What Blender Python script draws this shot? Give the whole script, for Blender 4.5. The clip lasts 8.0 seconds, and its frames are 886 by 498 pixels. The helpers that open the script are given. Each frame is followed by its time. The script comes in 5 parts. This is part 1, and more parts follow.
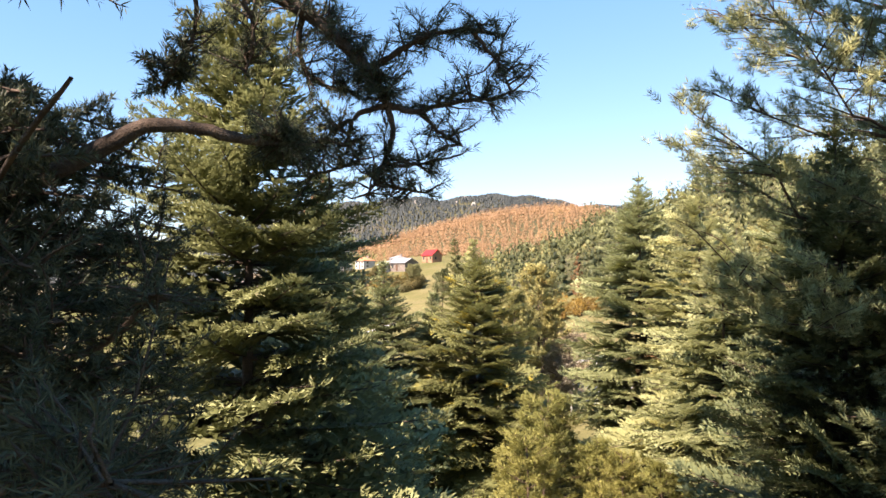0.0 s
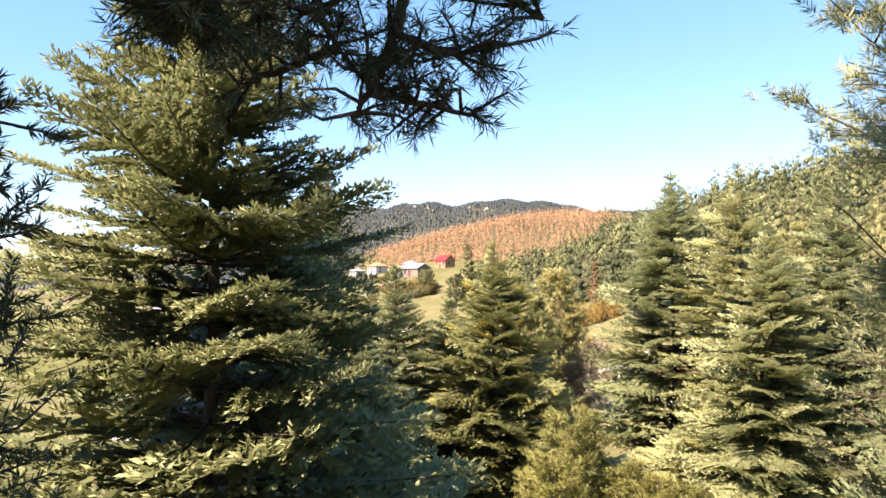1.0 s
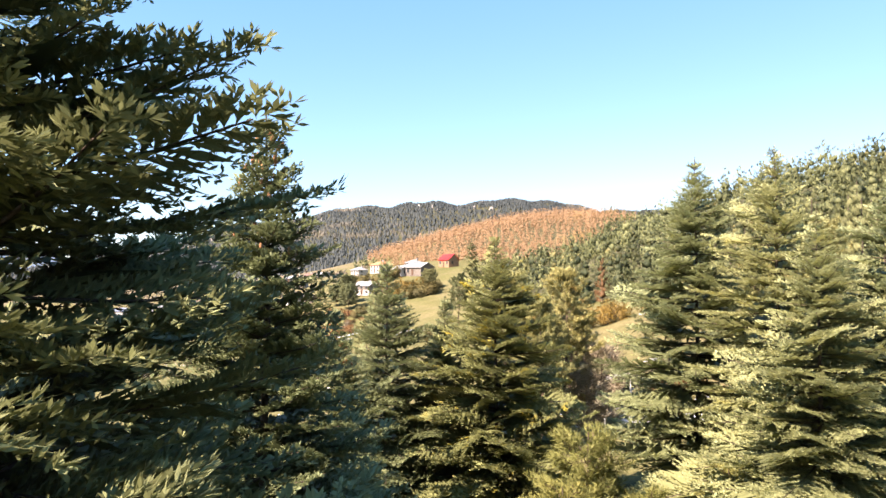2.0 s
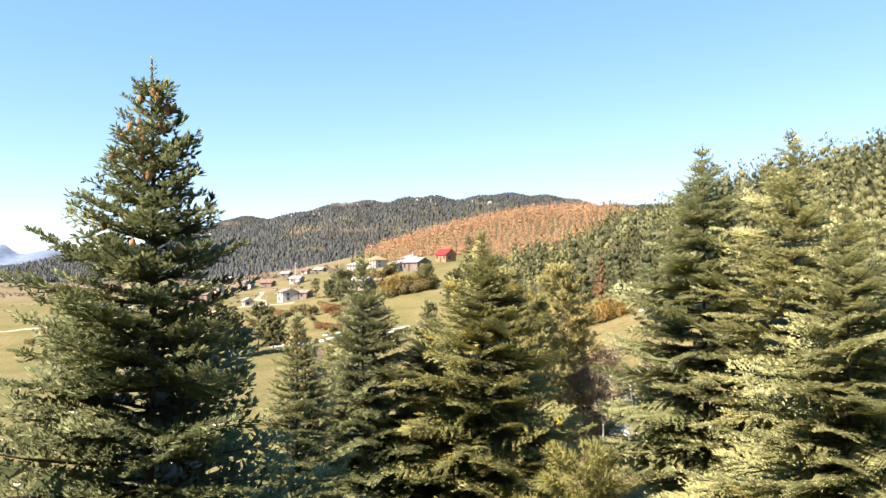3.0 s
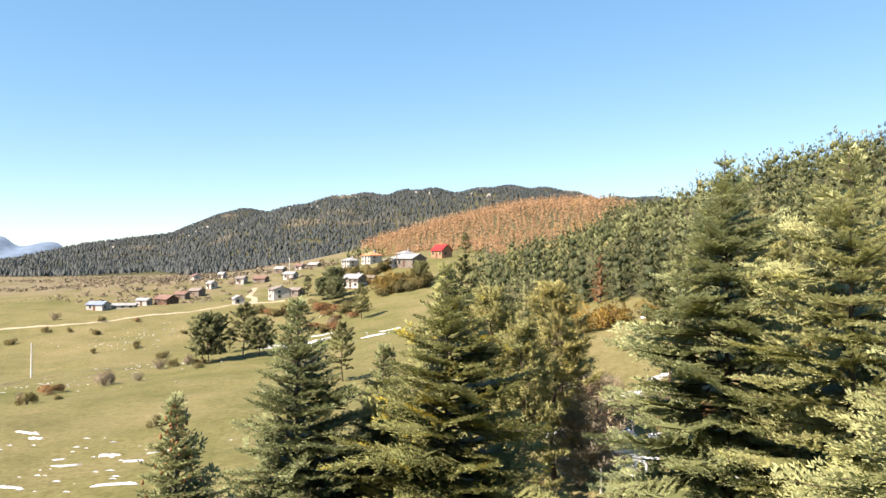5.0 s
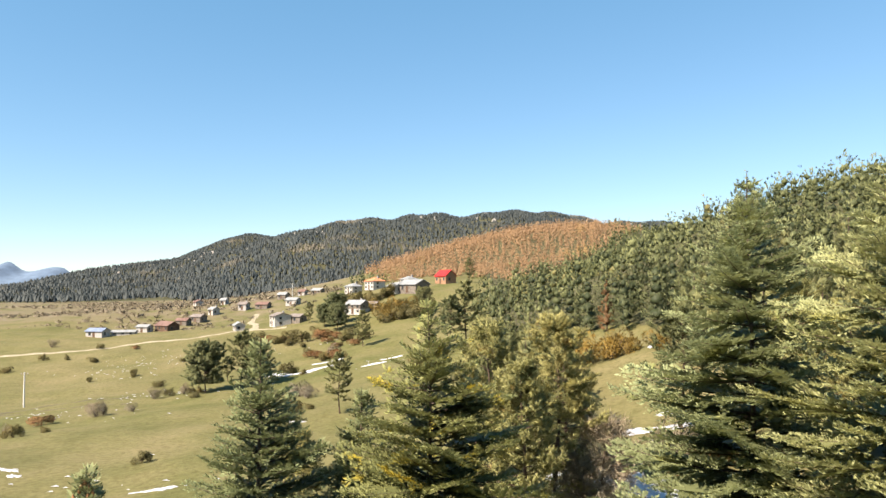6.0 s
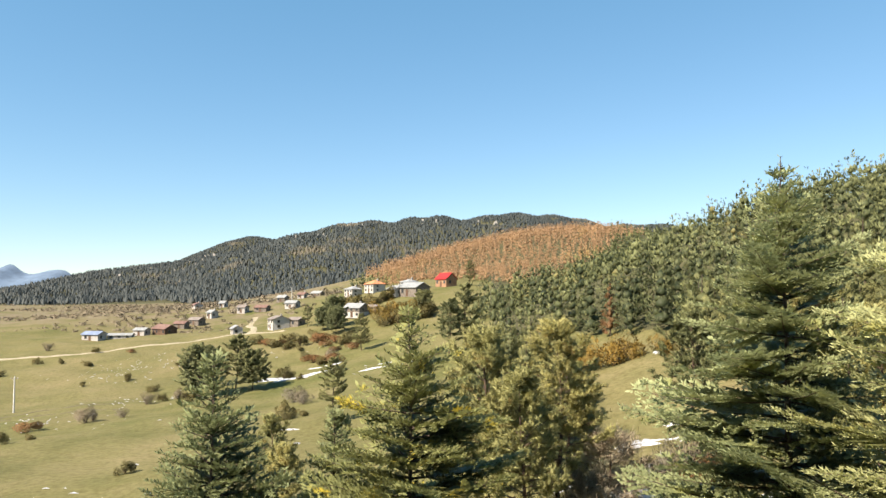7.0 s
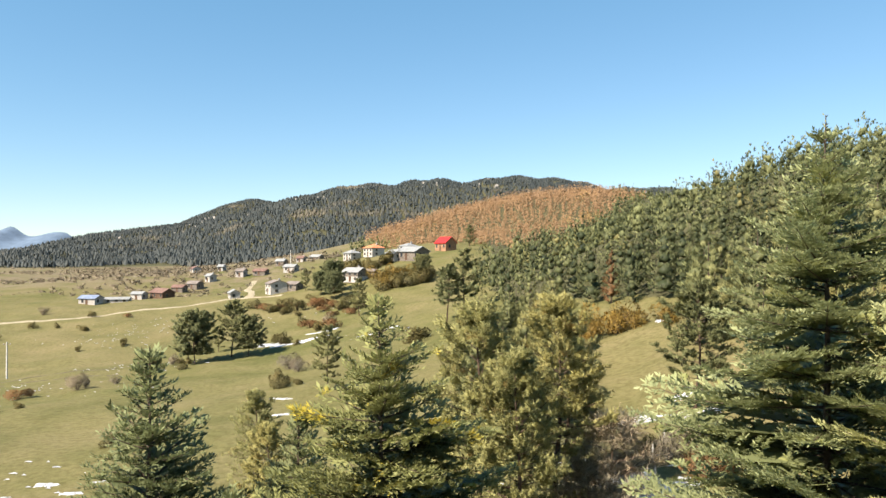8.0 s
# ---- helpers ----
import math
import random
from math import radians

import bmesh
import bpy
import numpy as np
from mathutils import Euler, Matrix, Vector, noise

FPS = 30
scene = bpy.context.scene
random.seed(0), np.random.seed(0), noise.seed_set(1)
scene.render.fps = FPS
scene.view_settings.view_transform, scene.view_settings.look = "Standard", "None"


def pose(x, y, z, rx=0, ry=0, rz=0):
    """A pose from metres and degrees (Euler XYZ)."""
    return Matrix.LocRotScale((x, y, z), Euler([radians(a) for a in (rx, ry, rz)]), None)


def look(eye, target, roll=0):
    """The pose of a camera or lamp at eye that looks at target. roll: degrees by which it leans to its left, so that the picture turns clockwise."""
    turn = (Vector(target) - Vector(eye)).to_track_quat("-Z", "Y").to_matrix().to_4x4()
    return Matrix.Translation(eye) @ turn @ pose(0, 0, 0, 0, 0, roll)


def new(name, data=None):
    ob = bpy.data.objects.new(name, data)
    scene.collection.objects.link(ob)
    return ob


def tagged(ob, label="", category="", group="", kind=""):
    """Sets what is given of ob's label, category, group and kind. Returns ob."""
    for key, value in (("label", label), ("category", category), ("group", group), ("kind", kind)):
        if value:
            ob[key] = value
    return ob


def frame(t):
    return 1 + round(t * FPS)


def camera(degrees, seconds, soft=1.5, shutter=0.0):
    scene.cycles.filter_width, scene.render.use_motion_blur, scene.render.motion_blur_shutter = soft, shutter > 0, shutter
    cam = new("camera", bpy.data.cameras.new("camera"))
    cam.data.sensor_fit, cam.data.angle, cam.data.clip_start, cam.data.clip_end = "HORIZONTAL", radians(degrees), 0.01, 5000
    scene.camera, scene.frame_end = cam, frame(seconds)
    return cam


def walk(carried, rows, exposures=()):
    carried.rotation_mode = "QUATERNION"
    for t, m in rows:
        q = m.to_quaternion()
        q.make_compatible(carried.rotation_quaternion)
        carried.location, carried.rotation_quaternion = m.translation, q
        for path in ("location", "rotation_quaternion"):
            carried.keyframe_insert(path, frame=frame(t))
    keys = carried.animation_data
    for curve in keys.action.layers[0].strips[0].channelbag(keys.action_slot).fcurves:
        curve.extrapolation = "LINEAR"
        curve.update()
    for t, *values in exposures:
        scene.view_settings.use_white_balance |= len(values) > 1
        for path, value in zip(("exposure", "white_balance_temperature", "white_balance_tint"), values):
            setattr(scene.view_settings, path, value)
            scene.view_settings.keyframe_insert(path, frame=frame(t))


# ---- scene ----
cam = camera(63.7, 8.0)
PATH = [
    (0, (0.039, -1.132, 29.733), (0.02, 0.867, 29.795), -0.6),
    (0.5, (-0.126, 0.586, 29.735), (-0.164, 2.584, 29.802), -0.4),
    (1, (-0.215, 2.023, 29.696), (-0.269, 4.021, 29.774), -0.5),
    (1.5, (-0.136, 4.293, 29.684), (-0.199, 6.291, 29.761), -0.4),
    (2.8, (0.606, 9.156, 29.702), (0.537, 11.153, 29.775), -0.1),
    (3, (0.756, 9.84, 29.849), (0.692, 11.838, 29.91), -0.3),
    (3.5, (1.104, 11.518, 30.289), (1.041, 13.517, 30.315), -0.3),
    (4, (1.477, 13.121, 30.741), (1.414, 15.12, 30.747), -0.3),
    (4.5, (1.853, 14.907, 31.234), (1.791, 16.906, 31.249), -0.3),
    (5, (2.215, 16.803, 31.702), (2.151, 18.802, 31.74), -0.3),
    (5.2, (2.404, 17.499, 31.888), (2.335, 19.497, 31.936), -0.4),
    (6.5, (3.006, 21.671, 32.092), (2.924, 23.665, 32.219), -0.3),
    (7, (3.221, 23.401, 32.105), (3.137, 25.396, 32.221), -0.3),
    (7.5, (3.425, 25.074, 32.218), (3.34, 27.071, 32.289), -0.1),
    (8, (3.633, 26.652, 32.625), (3.546, 28.65, 32.637), -0.2),
]
walk(cam, [(t, look(eye, target, roll)) for t, eye, target, roll in PATH],
     exposures=[(0.0, 2.05, 7000, 26), (1.0, 2.2, 6900, 26), (1.5, 2.2, 6900, 26), (3.0, 1.97, 6900, 23), (5.0, 1.7, 6850, 18), (6.5, 1.5, 6850, 13), (8.0, 1.45, 6750, 12)])

# ---- light ----
SUN_EL, SUN_TO = 46.0, Vector((-0.74, -0.67, 0)).normalized()
world = bpy.data.worlds.new("sky")
scene.world = world
world.use_nodes = True
wn = world.node_tree.nodes
sky = wn.new("ShaderNodeTexSky")
sky.sky_type = "NISHITA"
sky.sun_disc = False
sky.sun_elevation = radians(SUN_EL)
sky.sun_rotation = math.atan2(SUN_TO.x, SUN_TO.y)
sky.altitude = 1400
sky.air_density, sky.dust_density, sky.ozone_density = 1.1, 0.0, 0.6
tint = wn.new("ShaderNodeMix")
tint.data_type, tint.blend_type = "RGBA", "MULTIPLY"
tint.inputs[0].default_value = 1.0
tint.inputs[7].default_value = (0.95, 0.955, 0.965, 1)
world.node_tree.links.new(sky.outputs[0], tint.inputs[6])
even = wn.new("ShaderNodeMix")
even.data_type = "RGBA"
even.inputs[0].default_value = 0.3
even.inputs[7].default_value = (0.25, 3.1, 5.5, 1)
world.node_tree.links.new(tint.outputs[2], even.inputs[6])
world.node_tree.links.new(even.outputs[2], wn["Background"].inputs[0])
wn["Background"].inputs[1].default_value = 0.066
sun = new("sun", bpy.data.lights.new("sun", "SUN"))
sun.data.energy, sun.data.angle, sun.data.color = 5.0, radians(0.53), (1.0, 0.90, 0.76)
sun.matrix_world = look((0, 0, 200), Vector((0, 0, 200)) - (SUN_TO * math.cos(radians(SUN_EL)) + Vector((0, 0, math.sin(radians(SUN_EL))))))

# ---- materials ----
def material(name, rough=0.8, metal=0.0, spec=0.3):
    m = bpy.data.materials.new(name)
    m.use_nodes = True
    b = m.node_tree.nodes["Principled BSDF"]
    b.inputs["Roughness"].default_value, b.inputs["Metallic"].default_value = rough, metal
    b.inputs["Specular IOR Level"].default_value = spec
    return m, m.node_tree.nodes, m.node_tree.links, b


def noise_node(nodes, links, scale, detail=5.0, rough=0.6, coord="Object"):
    tc, n = nodes.new("ShaderNodeTexCoord"), nodes.new("ShaderNodeTexNoise")
    n.inputs["Scale"].default_value, n.inputs["Detail"].default_value, n.inputs["Roughness"].default_value = scale, detail, rough
    links.new(tc.outputs[coord], n.inputs["Vector"])
    return n


def ramp_node(nodes, links, fac, stops):
    r = nodes.new("ShaderNodeValToRGB")
    while len(r.color_ramp.elements) < len(stops):
        r.color_ramp.elements.new(0.5)
    for e, (p, c) in zip(r.color_ramp.elements, stops):
        e.position, e.color = p, (*c, 1)
    links.new(fac, r.inputs[0])
    return r


def mix_node(nodes, links, fac, a, b, mode="MIX"):
    n = nodes.new("ShaderNodeMix")
    n.data_type, n.blend_type = "RGBA", mode
    for socket, value in ((n.inputs[0], fac), (n.inputs[6], a), (n.inputs[7], b)):
        if isinstance(value, (int, float)):
            socket.default_value = value
        elif isinstance(value, tuple):
            socket.default_value = (*value, 1)
        else:
            links.new(value, socket)
    return n.outputs[2]


def bump_node(nodes, links, bsdf, height, strength, distance):
    n = nodes.new("ShaderNodeBump")
    n.inputs["Strength"].default_value, n.inputs["Distance"].default_value = strength, distance
    links.new(height, n.inputs["Height"])
    links.new(n.outputs[0], bsdf.inputs["Normal"])


def plain_material(name, a, b, scale=3.0, rough=0.8, metal=0.0, bump=0.3, depth=0.02, spec=0.3):
    """Two tones mottled at two scales, with a fine relief."""
    m, ns, ls, bs = material(name, rough, metal, spec)
    n1, n2 = noise_node(ns, ls, scale), noise_node(ns, ls, scale * 9, 3)
    big = ramp_node(ns, ls, n1.outputs[0], [(0.35, a), (0.65, b)])
    fine = ramp_node(ns, ls, n2.outputs[0], [(0.3, (0.72, 0.72, 0.72)), (0.7, (1.1, 1.1, 1.1))])
    ls.new(mix_node(ns, ls, 1.0, big.outputs[0], fine.outputs[0], "MULTIPLY"), bs.inputs["Base Color"])
    if bump:
        bump_node(ns, ls, bs, n2.outputs[0], bump, depth)
    return m


def leaf_material(name, dark, light, through_light=0.25, patch=0.35, patch_colour=None):
    """Needles and leaves: tone runs from shoot to shoot, with broad patches of a second colour."""
    m, ns, ls, bs = material(name, 0.62, 0.0, 0.25)
    at = ns.new("ShaderNodeAttribute")
    at.attribute_name = "tone"
    col = ramp_node(ns, ls, at.outputs["Fac"], [(0.0, dark), (1.0, light)]).outputs[0]
    n = noise_node(ns, ls, patch, 3)
    if patch_colour:
        f = ramp_node(ns, ls, n.outputs[0], [(0.60, (0, 0, 0)), (0.67, (1, 1, 1))]).outputs[0]
        col = mix_node(ns, ls, f, col, patch_colour)
    oi = ns.new("ShaderNodeObjectInfo")
    var = ramp_node(ns, ls, oi.outputs["Random"], [(0.0, (0.78, 0.82, 0.78)), (1.0, (1.14, 1.08, 0.96))]).outputs[0]
    col = mix_node(ns, ls, 1.0, col, var, "MULTIPLY")
    ls.new(col, bs.inputs["Base Color"])
    tr, mx = ns.new("ShaderNodeBsdfTranslucent"), ns.new("ShaderNodeMixShader")
    ls.new(col, tr.inputs["Color"])
    mx.inputs[0].default_value = through_light
    ls.new(bs.outputs[0], mx.inputs[1])
    ls.new(tr.outputs[0], mx.inputs[2])
    ls.new(mx.outputs[0], ns["Material Output"].inputs[0])
    return m


FIR = leaf_material("fir_needles", (0.078, 0.091, 0.039), (0.305, 0.338, 0.172), 0.30)
FIR_GOLD = leaf_material("fir_needles_golden", (0.095, 0.106, 0.043), (0.315, 0.332, 0.142), 0.28, 0.8, (0.40, 0.33, 0.05))
FIR_PALE = leaf_material("fir_needles_pale", (0.130, 0.144, 0.064), (0.455, 0.490, 0.262), 0.36, 0.9, (0.31, 0.32, 0.13))
PINE = leaf_material("pine_needles", (0.125, 0.142, 0.068), (0.43, 0.47, 0.25), 0.34)
PINE_DEEP = leaf_material("deep_green_pine_needles", (0.085, 0.096, 0.044), (0.315, 0.325, 0.155), 0.28)
# overhanging pine: its backlit, shaded look is put into these dark needle colours
PINE_BACKLIT = leaf_material("backlit_pine_needles", (0.026, 0.036, 0.026), (0.085, 0.102, 0.062))
PINE_WARM = leaf_material("pine_needles_yellowish", (0.18, 0.18, 0.072), (0.50, 0.48, 0.215), 0.36, 0.5, (0.36, 0.27, 0.11))
PINE_YOUNG = leaf_material("young_pine_needles", (0.14, 0.145, 0.044), (0.38, 0.37, 0.12), 0.35)
FOREST = leaf_material("forest_needles", (0.042, 0.053, 0.024), (0.225, 0.235, 0.105), 0.2, 0.04, (0.24, 0.21, 0.085))
FOREST_WARM = leaf_material("forest_needles_warm", (0.09, 0.098, 0.042), (0.33, 0.335, 0.155), 0.28, 0.3, (0.28, 0.23, 0.10))
LARCH = leaf_material("autumn_larch_needles", (0.29, 0.178, 0.105), (0.45, 0.285, 0.165), 0.25, 0.02, (0.44, 0.29, 0.13))
# mountain needles shifted to blue-grey: aerial haze painted into the base colour
HAZED_FOREST = leaf_material("hazed_forest_needles", (0.032, 0.041, 0.046), (0.047, 0.057, 0.060), 0.1, 0.006, (0.115, 0.105, 0.085))
SHRUB = leaf_material("shrub_leaves", (0.050, 0.048, 0.018), (0.160, 0.135, 0.050), 0.2, 0.4, (0.16, 0.11, 0.04))
SHRUB_RUST = leaf_material("rusty_shrub_leaves", (0.10, 0.055, 0.025), (0.25, 0.135, 0.06), 0.2, 0.4, (0.14, 0.12, 0.04))
SHRUB_OCHRE = leaf_material("ochre_shrub_leaves", (0.12, 0.080, 0.018), (0.26, 0.175, 0.040), 0.25, 0.4, (0.15, 0.14, 0.04))
TWIGS = leaf_material("bare_twigs", (0.095, 0.080, 0.060), (0.215, 0.182, 0.138), 0.0)
TWIGS_PALE = leaf_material("pale_bare_twigs", (0.24, 0.20, 0.145), (0.45, 0.38, 0.29), 0.0)
BARK = plain_material("bark", (0.055, 0.040, 0.030), (0.115, 0.085, 0.062), 6, 0.95, 0, 0.8, 0.03)
BARK_PINE = plain_material("pine_bark", (0.055, 0.038, 0.028), (0.13, 0.085, 0.060), 5, 0.95, 0, 0.8, 0.03)
CONE = plain_material("fir_cone", (0.20, 0.095, 0.04), (0.34, 0.17, 0.07), 40, 0.8, 0, 0.5, 0.01)
SNOW = plain_material("old_snow", (0.42, 0.44, 0.48), (0.62, 0.64, 0.68), 1.6, 0.6, 0, 0.8, 0.10, 0.4)
TRACK = plain_material("dirt_track", (0.25, 0.22, 0.145), (0.34, 0.295, 0.21), 0.5, 0.95, 0, 0.4, 0.03)
DITCH = plain_material("ditch_earth", (0.07, 0.062, 0.035), (0.13, 0.11, 0.06), 0.8, 0.95, 0, 0.5, 0.05)
PLASTER = plain_material("white_plaster", (0.36, 0.34, 0.31), (0.47, 0.45, 0.42), 0.9, 0.85, 0, 0.15)
PLASTER_GREY = plain_material("grey_plaster", (0.30, 0.28, 0.26), (0.42, 0.40, 0.38), 0.9, 0.9, 0, 0.2)
PLASTER_OCHRE = plain_material("ochre_boards", (0.24, 0.13, 0.075), (0.36, 0.21, 0.125), 0.9, 0.9, 0, 0.3)
TIMBER = plain_material("weathered_timber", (0.10, 0.085, 0.07), (0.22, 0.19, 0.16), 1.5, 0.9, 0, 0.5)
TIMBER_BROWN = plain_material("brown_timber", (0.07, 0.042, 0.028), (0.14, 0.085, 0.055), 1.5, 0.9, 0, 0.5)
RED_SHEET = plain_material("red_roof_sheet", (0.36, 0.020, 0.018), (0.46, 0.032, 0.026), 0.7, 0.45, 0, 0.1)
ORANGE_TILE = plain_material("orange_roof_tiles", (0.42, 0.15, 0.07), (0.58, 0.24, 0.12), 1.2, 0.85, 0, 0.4)
GREY_SHEET = plain_material("grey_roof_sheet", (0.24, 0.25, 0.25), (0.36, 0.36, 0.35), 0.8, 0.5, 0.2, 0.1)
DARK_TILE = plain_material("dark_roof_tiles", (0.13, 0.11, 0.10), (0.23, 0.20, 0.18), 1.2, 0.9, 0, 0.4)
BLUE_SHEET = plain_material("blue_roof_sheet", (0.16, 0.20, 0.30), (0.26, 0.31, 0.42), 0.8, 0.5, 0.2, 0.1)
RUST_SHEET = plain_material("rusty_roof_sheet", (0.12, 0.070, 0.055), (0.22, 0.135, 0.11), 0.8, 0.7, 0.1, 0.2)
CONCRETE = plain_material("pole_concrete", (0.50, 0.49, 0.46), (0.62, 0.61, 0.58), 2, 0.9, 0, 0.2)
STONE = plain_material("pale_stone", (0.24, 0.23, 0.21), (0.36, 0.34, 0.31), 0.4, 0.95, 0, 0.6, 0.1)
GLASS, _, _, _b = material("window_glass", 0.08, 0.0, 0.5)
_b.inputs["Base Color"].default_value = (0.03, 0.035, 0.04, 1)


def ground_material():
    m, ns, ls, bs = material("meadow_grass", 0.95, 0, 0.1)
    n1, n2, n3, n4 = noise_node(ns, ls, 0.012, 6), noise_node(ns, ls, 0.09, 6, 0.65), noise_node(ns, ls, 1.4, 6, 0.7), noise_node(ns, ls, 9.0, 4, 0.7)
    broad = ramp_node(ns, ls, n1.outputs[0], [(0.36, (0.097, 0.105, 0.038)), (0.50, (0.138, 0.128, 0.058)), (0.66, (0.180, 0.154, 0.084))]).outputs[0]
    mid = ramp_node(ns, ls, n2.outputs[0], [(0.36, (0.074, 0.083, 0.028)), (0.50, (0.130, 0.123, 0.055)), (0.66, (0.176, 0.151, 0.084))]).outputs[0]
    col = mix_node(ns, ls, 0.5, broad, mid)
    tuft = ramp_node(ns, ls, n3.outputs[0], [(0.32, (0.65, 0.62, 0.53)), (0.55, (1.01, 0.995, 0.95)), (0.75, (1.16, 1.11, 1.0))]).outputs[0]
    col = mix_node(ns, ls, 1.0, col, tuft, "MULTIPLY")
    fine = ramp_node(ns, ls, n4.outputs[0], [(0.3, (0.8, 0.8, 0.78)), (0.7, (1.12, 1.12, 1.1))]).outputs[0]
    col = mix_node(ns, ls, 1.0, col, fine, "MULTIPLY")
    wood = ns.new("ShaderNodeAttribute")
    wood.attribute_name = "wooded"
    dry = ns.new("ShaderNodeAttribute")
    dry.attribute_name = "dry"
    straw = ramp_node(ns, ls, n3.outputs[0], [(0.3, (0.098, 0.078, 0.048)), (0.5, (0.148, 0.120, 0.078)), (0.7, (0.190, 0.160, 0.110))]).outputs[0]
    patchy = ns.new("ShaderNodeMath")
    patchy.operation = "MULTIPLY"
    ls.new(dry.outputs["Fac"], patchy.inputs[0])
    ls.new(ramp_node(ns, ls, n2.outputs[0], [(0.38, (0, 0, 0)), (0.55, (1, 1, 1))]).outputs[0], patchy.inputs[1])
    col = mix_node(ns, ls, patchy.outputs[0], col, straw)
    litter = ramp_node(ns, ls, n3.outputs[0], [(0.35, (0.045, 0.048, 0.026)), (0.65, (0.095, 0.088, 0.046))]).outputs[0]
    edge = ns.new("ShaderNodeMath")
    edge.operation = "MULTIPLY_ADD"
    ls.new(n2.outputs[0], edge.inputs[0])
    edge.inputs[1].default_value = 0.9
    ls.new(wood.outputs["Fac"], edge.inputs[2])
    f = ramp_node(ns, ls, edge.outputs[0], [(0.85, (0, 0, 0)), (1.05, (1, 1, 1))]).outputs[0]
    ls.new(mix_node(ns, ls, f, col, litter), bs.inputs["Base Color"])
    bump_node(ns, ls, bs, n3.outputs[0], 0.6, 0.15)
    return m


GROUND = ground_material()
# the blue of the far range is distance haze held in its base colour
FAR_HILL = plain_material("hazed_far_hills", (0.085, 0.125, 0.185), (0.13, 0.185, 0.26), 0.002, 1.0, 0, 0)

# ---- the lie of the land ----
HILLS = [(-90, 170, 70, -8.31), (-30, 100, 45, -2.41), (10, 60, 40, -5.61), (30, 130, 50, -12.15), (70, 170, 60, 6.02),
         (-20, 210, 60, -14.5), (-45, 275, 35, -1.08), (-10, 310, 40, -0.5), (-115, 295, 60, -4.68), (-100, 345, 40, -11.15),
         (0, 0, 50, -12.56), (-40, 60, 40, -1.33), (200, 350, 150, 5.3), (-200, 100, 100, -12.53),
         (75, 350, 50, -14), (35, 255, 30, -6), (75, 210, 25, 3), (40, 330, 30, -4)]
RIDGE_X = [-1084, -966, -802, -672, -578, -437, -331, -213, -72, 10, 128, 210, 293, 445, 880]
RIDGE_Z = [15, 26, 60, 80, 95, 123, 146, 168, 178, 168, 179, 172, 157, 147, 130]


def step(a, b, v):
    u = np.clip((v - a) / (b - a), 0, 1)
    return u * u * (3 - 2 * u)


def ripple(x, y):
    """Uneven ground: a few crossing swells."""
    return (0.22 * np.sin(x * 0.21 + 1.3 * np.sin(y * 0.07)) + 0.18 * np.sin(y * 0.27 + 1.1 * np.sin(x * 0.11)) + 0.1 * np.sin(x * 0.63 + y * 0.41))


def land(x, y):
    """The ground's height at x, y."""
    x, y = np.asarray(x, float), np.asarray(y, float)
    plain = 12 + 0.013 * np.minimum(y, 900) + 3 * step(-250, -80, x)
    far = plain + 53 * np.exp(-((x - 80) ** 2 + (y - 600) ** 2) / 28000) + 60 * np.exp(-((x - 260) ** 2 + (y - 260) ** 2) / 39200)
    crest = np.interp(x * 1500 / np.maximum(y, 640), RIDGE_X, RIDGE_Z) + 5 * np.sin(x * 0.031) * np.sin(x * 0.013 + 1) + 2.5 * np.sin(x * 0.09)
    gully = 9 * np.sin(x * 0.017 + 0.8 * np.sin(y * 0.006)) * step(640, 900, y) * (1 - step(1150, 1480, y))
    far = far + (np.maximum(crest, far) - far) * step(640, 1500, y) * (1 - 0.8 * step(1550, 2600, y)) + gully
    far = far + 132 * np.exp(-((x + 690) / 230) ** 2 - ((y - 2250) / 300) ** 2)
    xe, ye = np.clip(x, -260, 260), np.clip(y, -60, 400)
    near = 33.11 + 0.1155 * xe + 0.0301 * ye
    for a, b, s, h in HILLS:
        near = near + h * np.exp(-((xe - a) ** 2 + (ye - b) ** 2) / (2 * s * s))
    w = np.maximum(step(320, 470, y), step(220, 420, abs(x)))
    return near + (far - near) * w + ripple(x, y) * (1 - w)


def wood_edge_x(y):
    """Where the wood on the slope begins: along the clearing, then back towards the red-roofed house."""
    return np.interp(y, [30, 60, 95, 128, 150, 185, 250, 320, 420], [19, 25, 30, 33, 26, 6, 4, 8, 0])


def wooded(x, y):
    """1 where the conifer wood stands, 0 on the open meadow."""
    near = step(-9, -4, x) * (1 - step(46, 56, y)) * 0.8
    right = step(1, 6, x - wood_edge_x(y)) * (1 - step(420, 460, y)) + step(2, 5, x) * (1 - step(13, 17, x)) * step(76, 84, y) * (1 - step(150, 160, y))
    hill = step(430, 470, y) * step(-60, -20, x) + step(640, 700, y)
    return np.clip(near + right + hill, 0, 1)


# ---- mesh building ----
def mesh_of(name, verts, faces, mat, tone=None, smooth=False):
    """A mesh from an array of places and an array of faces, all of one size."""
    me = bpy.data.meshes.new(name)
    verts, faces = np.asarray(verts, np.float32).reshape(-1, 3), np.asarray(faces, np.int32)
    me.vertices.add(len(verts))
    me.vertices.foreach_set("co", verts.ravel())
    me.loops.add(faces.size)
    me.loops.foreach_set("vertex_index", faces.ravel())
    me.polygons.add(len(faces))
    me.polygons.foreach_set("loop_start", np.arange(0, faces.size, faces.shape[1], dtype=np.int32))
    if smooth:
        me.polygons.foreach_set("use_smooth", np.ones(len(faces), bool))
    me.update(calc_edges=True)
    if tone is not None:
        me.attributes.new("tone", "FLOAT", "POINT").data.foreach_set("value", np.asarray(tone, np.float32))
    me.materials.append(mat)
    return me


